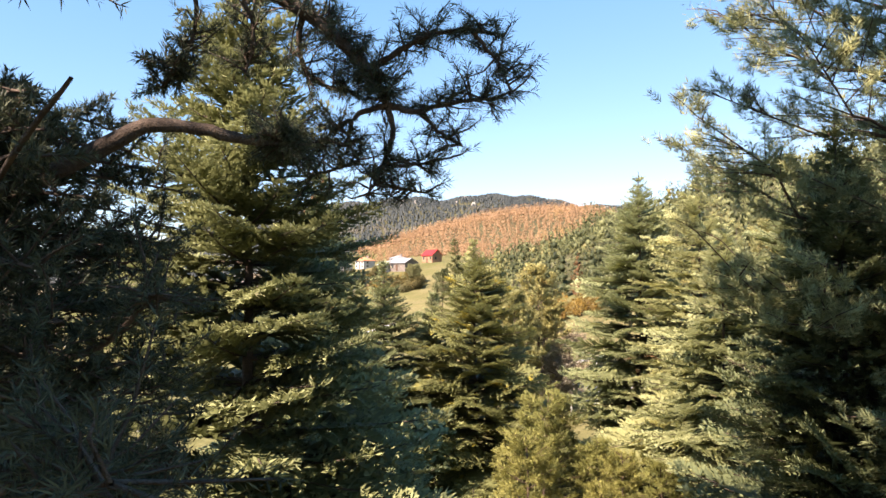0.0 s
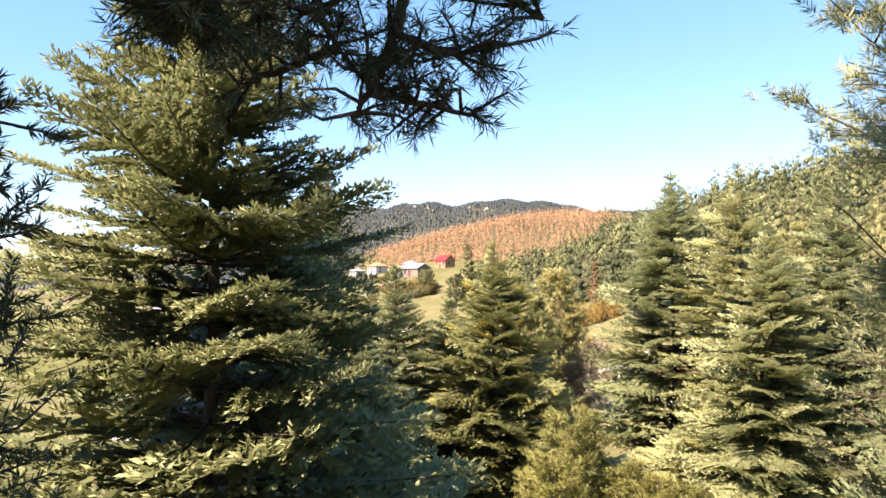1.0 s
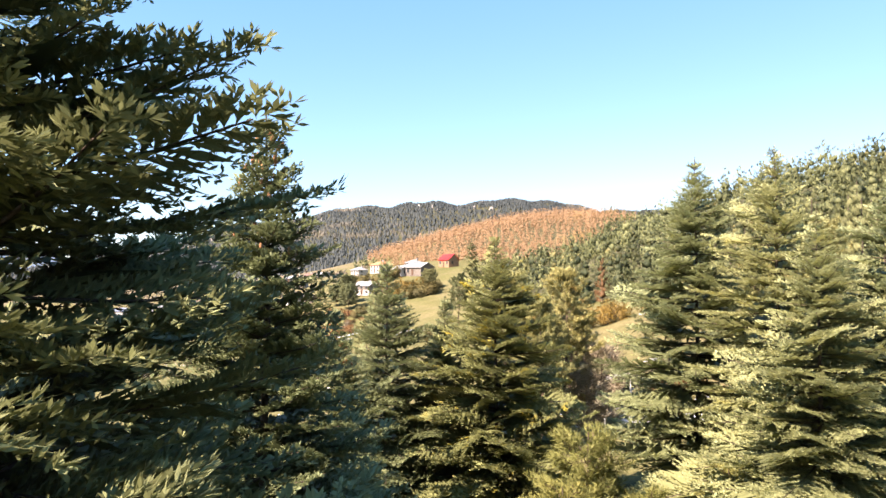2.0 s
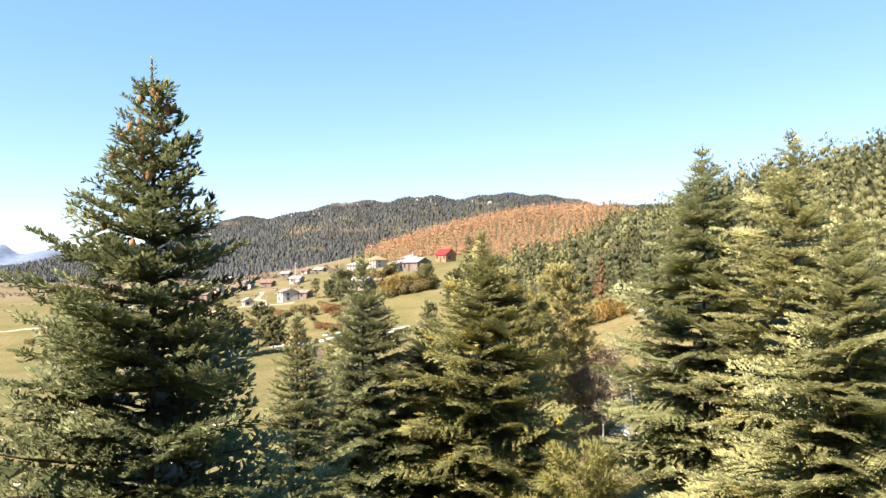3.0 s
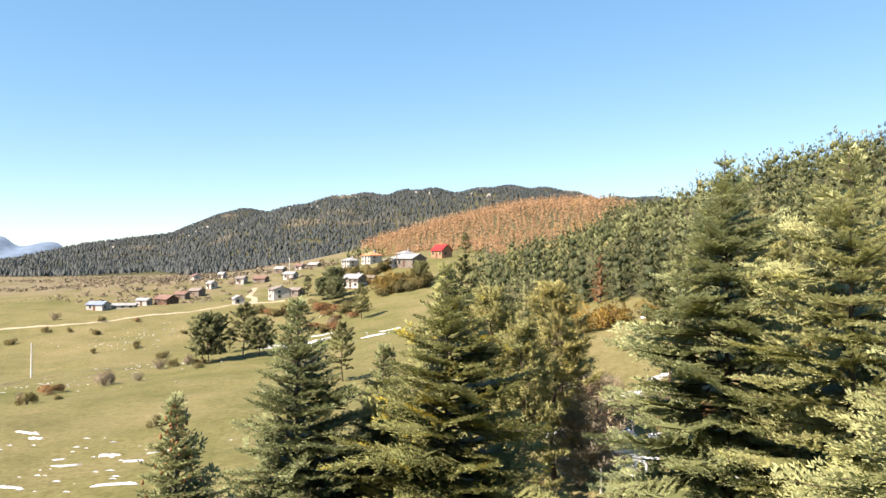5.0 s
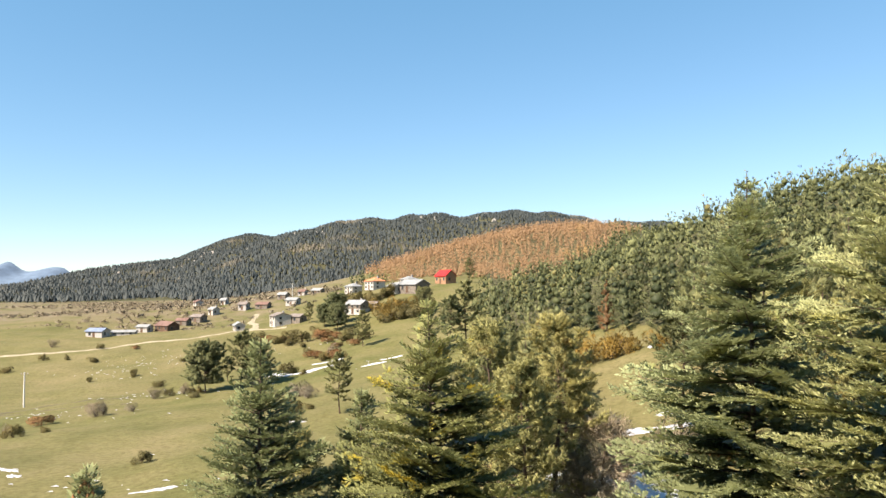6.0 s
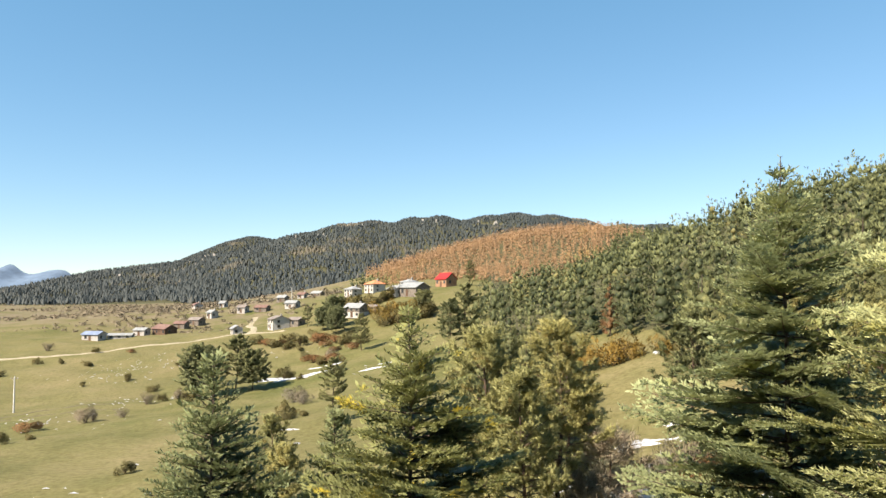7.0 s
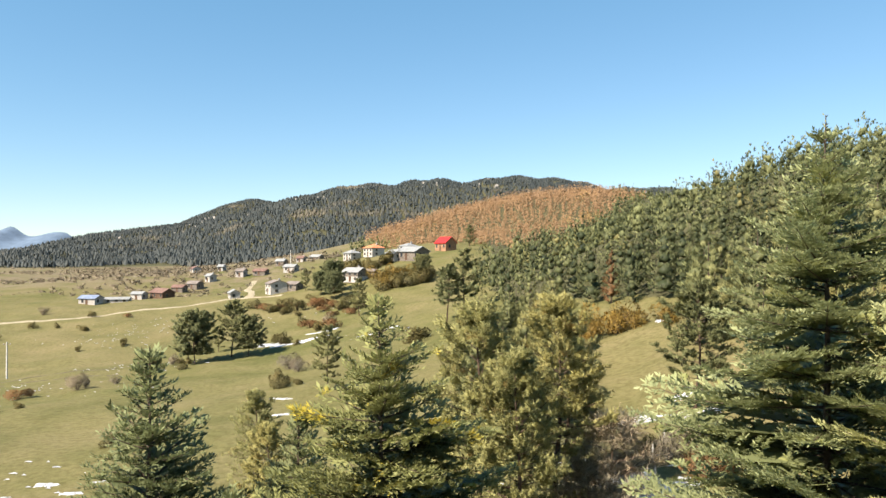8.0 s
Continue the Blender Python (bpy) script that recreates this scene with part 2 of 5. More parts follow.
def unit(v):
    return v / np.maximum(np.linalg.norm(v, axis=-1, keepdims=True), 1e-9)


def blades(rng, p, d, length, width, lift=0.9, face=None, loose=0.5, mid=0.34):
    """Leaf-shaped blades of four corners that start at p and point along d; face: the way that their flat side looks, more or less."""
    n = len(p)
    up = rng.normal(size=(n, 3)) + [0, 0, lift] if face is None else face + rng.normal(0, loose, (n, 3))
    side = unit(np.cross(d, unit(up)))
    belly = p + d * (mid * length)[:, None]
    half = side * (0.5 * width)[:, None]
    return np.stack([p, belly - half, p + d * length[:, None], belly + half], 1)


def lumps(rng, p, axis, length, width, thick, sides=4, rough=0.22):
    """Closed uneven solids of kite faces round p: length along axis, width across it, thick upwards. 2 * sides faces each."""
    n = len(p)
    axis = unit(axis)
    across = unit(np.cross(axis, [0.02, 0.01, 1.0]))
    up = np.cross(across, axis)
    a = np.arange(2 * sides) * math.pi / sides + rng.uniform(0, 6.283, (n, 1)) + rng.uniform(-0.25, 0.25, (n, 2 * sides))
    r = rng.uniform(1 - rough, 1 + rough, (n, 2 * sides))
    wave = np.where(np.arange(2 * sides) % 2 == 0, 0.16, -0.16) * np.asarray(thick)[:, None] + rng.normal(0, 0.06, (n, 2 * sides)) * np.asarray(thick)[:, None]
    ring = p[:, None] + axis[:, None] * (np.cos(a) * r * 0.5 * np.asarray(length)[:, None])[..., None] + across[:, None] * (np.sin(a) * r * 0.5 * np.asarray(width)[:, None])[..., None] + up[:, None] * wave[..., None]
    jog = rng.normal(0, 0.08, (n, 2, 3)) * np.asarray(width)[:, None, None]
    top, low = p + up * (0.5 * np.asarray(thick))[:, None] + jog[:, 0], p - up * (0.42 * np.asarray(thick))[:, None] + jog[:, 1]
    faces = []
    for k in range(sides):
        e = [ring[:, (2 * k + c) % (2 * sides)] for c in range(4)]
        faces.append(np.stack([top, e[0], e[1], e[2]], 1))
        faces.append(np.stack([low, e[3], e[2], e[1]], 1))
    faces = np.stack(faces, 1)
    out = faces - p[:, None, None]
    out = axis[:, None, None] * (np.einsum("nfcx,nx->nfc", out, axis) / np.asarray(length)[:, None, None] ** 2)[..., None] + across[:, None, None] * (np.einsum("nfcx,nx->nfc", out, across) / np.asarray(width)[:, None, None] ** 2)[..., None] + up[:, None, None] * (np.einsum("nfcx,nx->nfc", out, up) / np.asarray(thick)[:, None, None] ** 2)[..., None]
    return faces.reshape(-1, 4, 3), unit(out).reshape(-1, 4, 3)


def blade_mesh(name, kites, tone, mat, normals=None):
    """One mesh of blades and lumps. Normals (one for a blade or one for a corner) let a bough shade as one soft body."""
    k = np.concatenate(kites) if isinstance(kites, list) else kites
    t = np.concatenate(tone) if isinstance(tone, list) else tone
    if normals is not None:
        n = np.concatenate([np.repeat(a[:, None], 4, 1) if a.ndim == 2 else a for a in normals]) if isinstance(normals, list) else normals
        n = np.repeat(n[:, None], 4, 1) if n.ndim == 2 else n
        flat = np.cross(k[:, 2] - k[:, 0], k[:, 3] - k[:, 1])
        back = (flat * n.mean(1)).sum(-1) < 0
        k, n = k.copy(), n.copy()
        k[back], n[back] = k[back][:, ::-1], n[back][:, ::-1]
    me = mesh_of(name, k, np.arange(len(k) * 4).reshape(-1, 4), mat, np.repeat(t, 4))
    if normals is not None:
        me.attributes.new("custom_normal", "FLOAT_VECTOR", "POINT").data.foreach_set("vector", unit(n).astype(np.float32).ravel())
    return me


def tube(points, radii, sides=6):
    """A bent tapering tube: places and four-cornered faces."""
    points, radii = np.asarray(points, float), np.asarray(radii, float)
    d = unit(np.gradient(points, axis=0))
    ref = np.where(np.abs(d[:, 2:3]) > 0.8, [[1.0, 0, 0]], [[0, 0, 1.0]])
    a = unit(np.cross(d, ref))
    b = np.cross(d, a)
    ang = np.arange(sides) * 2 * math.pi / sides
    ring = points[:, None] + radii[:, None, None] * (np.cos(ang)[None, :, None] * a[:, None] + np.sin(ang)[None, :, None] * b[:, None])
    i, j = np.meshgrid(np.arange(len(points) - 1), np.arange(sides), indexing="ij")
    k = (j + 1) % sides
    f = np.stack([i * sides + j, i * sides + k, (i + 1) * sides + k, (i + 1) * sides + j], -1).reshape(-1, 4)
    return ring.reshape(-1, 3), f


def tubes_mesh(name, tubes, mat):
    vs, fs, n = [], [], 0
    for v, f in tubes:
        vs.append(v)
        fs.append(f + n)
        n += len(v)
    return mesh_of(name, np.concatenate(vs), np.concatenate(fs), mat, smooth=True)


def part(name, me, parent, label=""):
    ob = new(name, me)
    ob.parent = parent
    return tagged(ob, label)


def thing(name, x, y, z, label, category, group="", turn=0.0, scale=1.0):
    ob = tagged(new(name), label, category, group)
    ob.empty_display_size = 0.3
    ob.matrix_basis = pose(x, y, z, 0, 0, turn) @ Matrix.Diagonal((scale, scale, scale, 1))
    return ob


# ---- trees ----
def fir_tree(seed, high, low, slope, power, gap, per_whorl, twig_gap, finger_gap, finger, width, copies, mat, tall_tip=0.5, fine_above=0.0, ragged=0.25, droop=1.0, fine_side=0.45):
    """A fir: trunk and crown meshes. Boughs in tiers, each a flat fan of twigs that carry blunt fingers of needles; dark gaps stay between the tiers."""
    rng = np.random.default_rng(seed)
    rows = []
    z = high - tall_tip
    while z > low:
        d = high - z
        n = per_whorl if d > 1.5 else 4
        start = rng.uniform(0, 6.28)
        for k in range(n):
            rows.append((z + rng.uniform(-0.22, 0.22) * gap, start + k * 6.283 / n + rng.uniform(-0.3, 0.3)))
        z -= gap * np.interp(d, [0, 2, 6], [0.75, 0.8, 1.1]) * rng.uniform(0.85, 1.15)
    zs, az = np.array(rows).T
    d = np.maximum(high - zs, 0.12)
    swell = 1 + ragged * np.sin(2 * az + 0.9 * zs + seed) * np.sin(1.3 * zs + az)
    reach = slope * d ** power * rng.uniform(0.74, 1.1, len(d)) * swell * np.interp(d, [0, 3.0], [0.55, 1]) + 0.08
    elev = np.interp(d, [0, 0.8, 2.5, 6, 14], [0.60, 0.42, 0.26, 0.02 * droop, -0.24 * droop]) + rng.uniform(-0.14, 0.14, len(d))
    curl = np.interp(d, [0, 2, 8], [0.10, 0.12, 0.20]) * rng.uniform(0.2, 1.3, len(d))
    head, side = np.stack([np.cos(az), np.sin(az), 0 * az], -1), np.stack([-np.sin(az), np.cos(az), 0 * az], -1)
    roll = rng.normal(0, 0.26, len(d))

    def along(i, u):
        r = reach[i] * u
        out = head[i] * (r * np.cos(elev[i]))[:, None]
        out[:, 2] = zs[i] + r * np.sin(elev[i]) + curl[i] * reach[i] * u * u
        return out

    coarse = np.where((zs > fine_above) & (np.sin(az) < fine_side), 1.0, 2.0)
    # twigs: a fan on both sides of the bough
    nt = np.maximum(3, (reach * 0.88 / (twig_gap * coarse)).astype(int))
    i = np.repeat(np.arange(len(zs)), 2 * nt + 1)
    order = np.concatenate([np.arange(2 * n + 1) for n in nt])
    u = np.clip(0.12 + 0.88 * (order // 2 + rng.uniform(0.1, 0.9, len(i))) / nt[i], 0.1, 0.98)
    sign = np.where(order % 2 == 0, 1.0, -1.0)
    tip = order == 2 * nt[i]
    u, sign = np.where(tip, 0.94, u), np.where(tip, 0.0, sign)
    p = along(i, u)
    t = unit(along(i, u + 0.02) - along(i, u - 0.02))
    flat0 = unit(np.cross(t, side[i]))
    flank = side[i] * np.cos(roll[i])[:, None] + flat0 * np.sin(roll[i])[:, None]
    plane = unit(np.cross(t, flank))
    plane = plane * np.sign(plane[:, 2:3] + 1e-6)
    a = rng.uniform(0.75, 1.1, len(i))
    sd = unit(t * np.cos(a * abs(sign))[:, None] + flank * (sign * np.sin(a))[:, None] + plane * rng.normal(0.02, 0.12, len(i))[:, None])
    sl = (0.42 * reach[i] * (1 - u) ** 0.8 * np.minimum(1, 0.35 + 2.2 * u) + 0.12) * rng.uniform(0.7, 1.15, len(i))
    # fingers of needles along each twig
    nf = np.maximum(2, (sl / (finger_gap * coarse[i])).astype(int))
    j = np.repeat(np.arange(len(i)), 2 * nf + 1)
    order = np.concatenate([np.arange(2 * n + 1) for n in nf])
    v = np.clip((order // 2 + rng.uniform(0.1, 0.9, len(j))) / nf[j], 0.03, 1)
    sign = np.where(order == 2 * nf[j], 0.0, np.where(order % 2 == 0, 1.0, -1.0))
    v = np.where(sign == 0, 0.95, v)
    sag = (0.10 * droop * sl[j] * v * v)[:, None] * np.array([0, 0, 1.0])
    q = p[j] + sd[j] * (v * sl[j])[:, None] + t[j] * (0.12 * v * v * sl[j])[:, None] - sag
    across = unit(np.cross(plane[j], sd[j]))
    b = rng.uniform(0.45, 0.85, len(j))
    rise = rng.normal(0.22, 0.24, len(j)) + 0.6 * (rng.uniform(0, 1, len(j)) < 0.24)
    fd = unit(sd[j] * np.cos(b * abs(sign))[:, None] + across * (sign * np.sin(b))[:, None] + plane[j] * rise[:, None])
    big = coarse[i][j]
    fl, fw = finger * rng.uniform(0.7, 1.2, len(j)) * big ** 0.6, width * rng.uniform(0.8, 1.2, len(j)) * big ** 0.9
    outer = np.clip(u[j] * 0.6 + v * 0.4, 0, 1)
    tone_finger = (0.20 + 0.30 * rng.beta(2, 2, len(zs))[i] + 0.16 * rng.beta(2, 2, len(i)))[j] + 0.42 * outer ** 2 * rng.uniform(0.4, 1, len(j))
    kites, tones, soft = [], [], []
    for c in range(copies):
        bend = unit(fd + rng.normal(0, 0.05 if copies == 1 else 0.17, fd.shape))
        face = unit(plane[j] + 0.25 * fd + rng.normal(0, 0.30, fd.shape))
        kites.append(blades(rng, q, bend, fl, fw, face=face, loose=0.25, mid=0.55))
        tones.append(np.clip(tone_finger + rng.normal(0, 0.07, len(j)), 0, 1))
        soft.append(face)
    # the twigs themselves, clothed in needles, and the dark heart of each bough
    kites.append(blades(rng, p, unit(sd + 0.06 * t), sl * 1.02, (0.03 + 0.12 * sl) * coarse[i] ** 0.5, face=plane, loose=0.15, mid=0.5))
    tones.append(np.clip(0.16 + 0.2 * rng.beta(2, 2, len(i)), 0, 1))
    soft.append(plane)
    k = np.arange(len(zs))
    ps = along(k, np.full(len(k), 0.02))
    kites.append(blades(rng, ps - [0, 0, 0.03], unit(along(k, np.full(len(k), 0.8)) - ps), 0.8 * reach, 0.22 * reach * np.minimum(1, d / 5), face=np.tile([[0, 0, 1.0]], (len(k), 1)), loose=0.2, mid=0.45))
    # bough hearts get the darkest tone: shade inside the crown put into colour
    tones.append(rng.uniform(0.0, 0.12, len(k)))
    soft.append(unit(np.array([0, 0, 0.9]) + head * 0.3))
    # short shoots on the trunk
    m = int((high - low) * 40)
    lz = rng.uniform(low, high - 0.3, m)
    la = rng.uniform(0, 6.283, m)
    lr = np.interp(high - lz, [0, 3, 10], [0.02, 0.05, 0.12])
    lh = np.stack([np.cos(la), np.sin(la), 0 * la], -1)
    kites.append(blades(rng, lh * lr[:, None] + np.array([0, 0, 1]) * lz[:, None], unit(lh + np.array([0, 0, 1]) * rng.normal(0.1, 0.35, m)[:, None]), np.interp(high - lz, [0, 3, 10], [1.0, 2.4, 4.0]) * finger * rng.uniform(0.6, 1.2, m), np.full(m, width * 1.8), face=lh * 0.3 + [0, 0, 1.0]))
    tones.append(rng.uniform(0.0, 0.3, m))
    soft.append(unit(lh + [0, 0, 0.6]))
    # leader
    m = 34
    lz = high - tall_tip * 1.2 * rng.uniform(0, 1, m)
    la = rng.uniform(0, 6.283, m)
    ld = unit(np.stack([np.cos(la), np.sin(la), rng.uniform(0.5, 1.4, m)], -1))
    kites.append(blades(rng, np.stack([0 * lz, 0 * lz, lz], -1), ld, np.full(m, finger * 0.8), np.full(m, width * 0.7), mid=0.5))
    tones.append(np.full(m, 0.6))
    soft.append(unit(ld * [1, 1, 0.3]))
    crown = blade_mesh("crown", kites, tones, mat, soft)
    base = max(0.08, high * 0.011)
    hs = np.linspace(-0.3, high, 14)
    wood = [tube(np.stack([0.03 * np.sin(hs), 0.03 * np.cos(hs * 0.8), hs], -1), np.interp(hs, [-0.3, high], [base, 0.012]), 8)]
    for k in range(0, len(zs), 1):
        us = np.linspace(0, 0.92, 4)
        wood.append(tube(along(np.full(4, k), us), np.interp(us, [0, 1], [0.012 + 0.010 * reach[k], 0.005]), 3))
    return tubes_mesh("trunk", wood, BARK), crown


def pine_tree(seed, high, low, wide, limbs, subs, tufts, spines, length, width, mat, lean=0.0, flat=0.55, lift=1.0, heart=0.9, back=1.0, spray=0.55, side=99.0, dome=0.0, upto=99.0):
    """A pine: a bare lower trunk, upswept limbs, and tufts of long needles at the ends of the twigs."""
    rng = np.random.default_rng(seed)
    f = np.sort(rng.uniform(0, 1, limbs))
    zs = low + (high - 0.25 - low) * f
    az = np.arange(limbs) * 2.4 + rng.uniform(-0.5, 0.5, limbs)
    reach = wide * ((1 - dome) * np.interp(f, [0, 0.25, 0.55, 0.8, 1], [0.75, 1.0, 0.85, 0.5, 0.14]) + dome * np.interp(f, [0, 0.2, 0.5, 0.8, 1], [0.85, 1.0, 0.95, 0.72, 0.3])) * rng.uniform(0.6, 1.15, limbs)
    if side < 99:
        reach = reach * np.where(np.sin(az) > 0.25, 0.4, 1.0)
    rise = lift * np.interp(f, [0, 0.5, 1], [0.02, 0.25, 0.9]) + rng.uniform(-0.12, 0.15, limbs)
    hs = np.linspace(-0.4, high - 0.1, 16)
    bend = lambda h: np.stack([lean * (h / high) ** 2 + 0.12 * np.sin(h * 0.7 + seed), 0.12 * np.sin(h * 0.55 + 2 * seed) - 0.12 * math.sin(2 * seed), h], -1)
    wood = [tube(bend(hs), np.interp(hs, [-0.4, 0.6, high], [0.017 * high + 0.03, 0.012 * high + 0.02, 0.015]), 8)]
    p_all, d_all = [], []
    for k in range(limbs):
        h = np.array([math.cos(az[k]), math.sin(az[k]), 0])
        us = np.linspace(0, 1, 6)
        wob = rng.normal(0, 0.05, (6, 3)) * us[:, None]
        limb = bend(np.array([zs[k]])) + h * (us * reach[k])[:, None] + np.array([0, 0, 1]) * (reach[k] * (rise[k] * us + 0.25 * us * us - 0.1 * us))[:, None] + wob * reach[k]
        r0 = 0.010 + 0.008 * reach[k]
        wood.append(tube(limb, np.interp(us, [0, 1], [r0, 0.008]), 4))
        for s in range(subs):
            u = rng.uniform(0.25, 1.0) if s else 1.0
            base = np.array([np.interp(u, us, limb[:, c]) for c in range(3)])
            a = az[k] + rng.choice([-1, 1]) * rng.uniform(0.3, 1.2) * (u < 1)
            out = unit(np.array([math.cos(a), math.sin(a), rng.uniform(-0.05, 0.6)]))
            ln = (0.35 * reach[k] * (1.1 - u) + 0.28) * rng.uniform(0.7, 1.2)
            wood.append(tube([base, base + out * ln * 0.5 + [0, 0, 0.02], base + out * ln], [0.012, 0.009, 0.005], 3))
            w = np.linspace(0.25, 1.0, tufts)[:, None] + rng.uniform(-0.08, 0.08, (tufts, 1))
            pts = base + out * ln * w + rng.normal(0, flat * 0.16, (tufts, 3)) * np.array([1, 1, 0.8])
            p_all.append(pts)
            d_all.append(unit(out + rng.normal(0, 0.3, (tufts, 3)) + [0, 0, 0.45]))
    p, d = np.concatenate(p_all), np.concatenate(d_all)
    i = np.repeat(np.arange(len(p)), spines)
    keep = ((p[i, 1] < 0.6) & (p[i, 0] < side) & (p[i, 2] < upto)) | (rng.uniform(0, 1, len(i)) < back)
    tuft_tone = rng.beta(2.2, 2.2, len(p)) * 0.7
    i = i[keep]
    ring = unit(np.cross(d[i], rng.normal(size=(len(i), 3))))
    nd = unit(d[i] * rng.uniform(0.45, 1.1, (len(i), 1)) + ring * (spray * 1.3))
    tone = np.clip(tuft_tone[i] + rng.uniform(0, 0.3, len(i)), 0, 1)
    size = length * max(heart, 0.1) * rng.uniform(0.7, 1.25, len(p))
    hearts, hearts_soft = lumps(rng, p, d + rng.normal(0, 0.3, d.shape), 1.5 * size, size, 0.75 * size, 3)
    out = unit(p * [1, 1, 0] + [0, 0, 0.8 * wide])
    soft = unit(ring * 0.75 + nd * 0.2 + out[i] * 0.6 + [0, 0, 0.2] + rng.normal(0, 0.12, nd.shape))
    hearts_soft = unit(hearts_soft * 0.6 + np.repeat(out, 6, 0)[:, None] * 0.7)
    root = p[i] + d[i] * (length * rng.uniform(-0.9, 0.6, (len(i), 1)))
    needles = blades(rng, root, nd, length * rng.uniform(0.7, 1.2, len(i)), width * rng.uniform(0.7, 1.3, len(i)), face=soft, loose=0.5)
    # hearts are toned below their needles: the tufts' inner shade is in the colour
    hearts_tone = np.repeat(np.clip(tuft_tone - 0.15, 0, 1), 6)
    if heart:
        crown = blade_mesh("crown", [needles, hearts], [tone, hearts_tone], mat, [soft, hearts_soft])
    else:
        crown = blade_mesh("crown", needles, tone, mat, soft)
    return tubes_mesh("trunk", wood, BARK_PINE), crown


def shrub(seed, wide, high, n, length, width, mat, stems=9):
    """A bush: stems that fan out of one root and a ragged skin of leaves or twigs."""
    rng = np.random.default_rng(seed)
    wood = []
    for k in range(stems):
        a, s = rng.uniform(0, 6.28), rng.uniform(0.3, 0.85)
        tipp = np.array([math.cos(a) * wide * s, math.sin(a) * wide * s, high * rng.uniform(0.5, 0.9)])
        wood.append(tube([[0, 0, -0.1], tipp * [0.35, 0.35, 0.5], tipp], [0.04, 0.03, 0.01], 3))
    knots = rng.normal(0, 0.42, (10, 3)) * [wide, wide, high * 0.4] + [0, 0, high * 0.5]
    p = knots[rng.integers(0, 10, n)] + unit(rng.normal(size=(n, 3))) * rng.uniform(0.5, 1, (n, 1)) ** 0.4 * [wide * 0.42, wide * 0.42, high * 0.34]
    p[:, 2] = np.abs(p[:, 2])
    d = unit(p * [1, 1, 0.6] / max(wide, high) + rng.normal(0, 0.5, (n, 3)) + [0, 0, 0.5])
    tone = np.clip(rng.beta(2, 2, n), 0, 1)
    return tubes_mesh("stem", wood, BARK), blade_mesh("foliage", blades(rng, p, d, length * rng.uniform(0.6, 1.3, n), width * rng.uniform(0.7, 1.3, n), 0.1), tone, mat, unit(p / [wide, wide, high] + rng.normal(0, 0.2, (n, 3)) + [0, 0, 0.1]))


def plant(name, meshes, x, y, label, category="tree", group="", scale=1.0, turn=0.0, parts=("trunk", "crown"), sink=0.1):
    t = thing(name, x, y, float(land(x, y)) - sink, label, category, group, turn, scale)
    for n, me in zip(parts, meshes):
        part(n, me, t)
    return t

# ---- ground ----
def lines(core, fine, ends, grow):
    """Grid lines that are close in the core and widen outwards."""
    a, b = core
    mid = list(np.arange(a, b + fine, fine))
    lo, hi, s = [a], [mid[-1]], fine
    while lo[-1] > ends[0]:
        s *= grow
        lo.append(lo[-1] - s)
    s = fine
    while hi[-1] < ends[1]:
        s *= grow
        hi.append(hi[-1] + s)
    return np.array(lo[:0:-1] + mid + hi[1:])


gx, gy = lines((-150, 120), 3.0, (-4200, 4200), 1.06), lines((-10, 330), 3.0, (-1500, 4600), 1.035)
GX, GY = np.meshgrid(gx, gy, indexing="ij")
nx, ny = GX.shape
ii, jj = np.meshgrid(np.arange(nx - 1), np.arange(ny - 1), indexing="ij")
quads = np.stack([ii * ny + jj, (ii + 1) * ny + jj, (ii + 1) * ny + jj + 1, ii * ny + jj + 1], -1).reshape(-1, 4)
ground_mesh = mesh_of("ground", np.stack([GX, GY, land(GX, GY)], -1), quads, GROUND, smooth=True)
ground_mesh.attributes.new("dry", "FLOAT", "POINT").data.foreach_set("value", (1.0 * step(300, 380, GY) * step(-60, -110, GX) + 0.3 * step(60, 20, GY) * step(-14, -30, GX)).clip(0, 1).astype(np.float32).ravel())
ground_mesh.attributes.new("wooded", "FLOAT", "POINT").data.foreach_set("value", wooded(GX, GY).astype(np.float32).ravel())
ground = tagged(new("ground", ground_mesh), "rolling olive and tan autumn meadow with wooded slopes", "ground", kind="structure")


def far_range():
    """The blue range at the far side of the plain; haze is put into its colour."""
    xs = np.linspace(-4300, 1500, 240)
    top = 116 + 62 * np.exp(-((xs + 2915) / 75) ** 2) + 30 * step(-2490, -2560, xs) + 18 * np.sin(xs * 0.0043) + 7 * np.sin(xs * 0.021) + 40 * step(-2900, -3600, xs)
    v, cols = [], 5
    for k in range(cols):
        s = k / (cols - 1)
        v.append(np.stack([xs, 3900 + 500 * s + 0 * xs, -20 + (top + 20) * s ** 0.7 + 5 * np.sin(xs * 0.013 + k) * s], -1))
    v = np.concatenate(v)
    n = len(xs)
    i, j = np.meshgrid(np.arange(cols - 1), np.arange(n - 1), indexing="ij")
    f = np.stack([i * n + j, i * n + j + 1, (i + 1) * n + j + 1, (i + 1) * n + j], -1).reshape(-1, 4)
    return mesh_of("backdrop", v, f, FAR_HILL, smooth=True)


tagged(new("backdrop", far_range()), "hazy blue mountain range on the horizon", "mountains", kind="structure")

# ---- near trees ----
def by_apex(name, meshes, high, x, y, apex, label, turn=0.0, group="firs in the foreground"):
    """Stands a tree so that its top is at the height apex; its foot reaches into the ground."""
    s = (apex - float(land(x, y)) + 0.2) / high
    return plant(name, meshes, x, y, label, "tree", group, s, turn, sink=0.2)


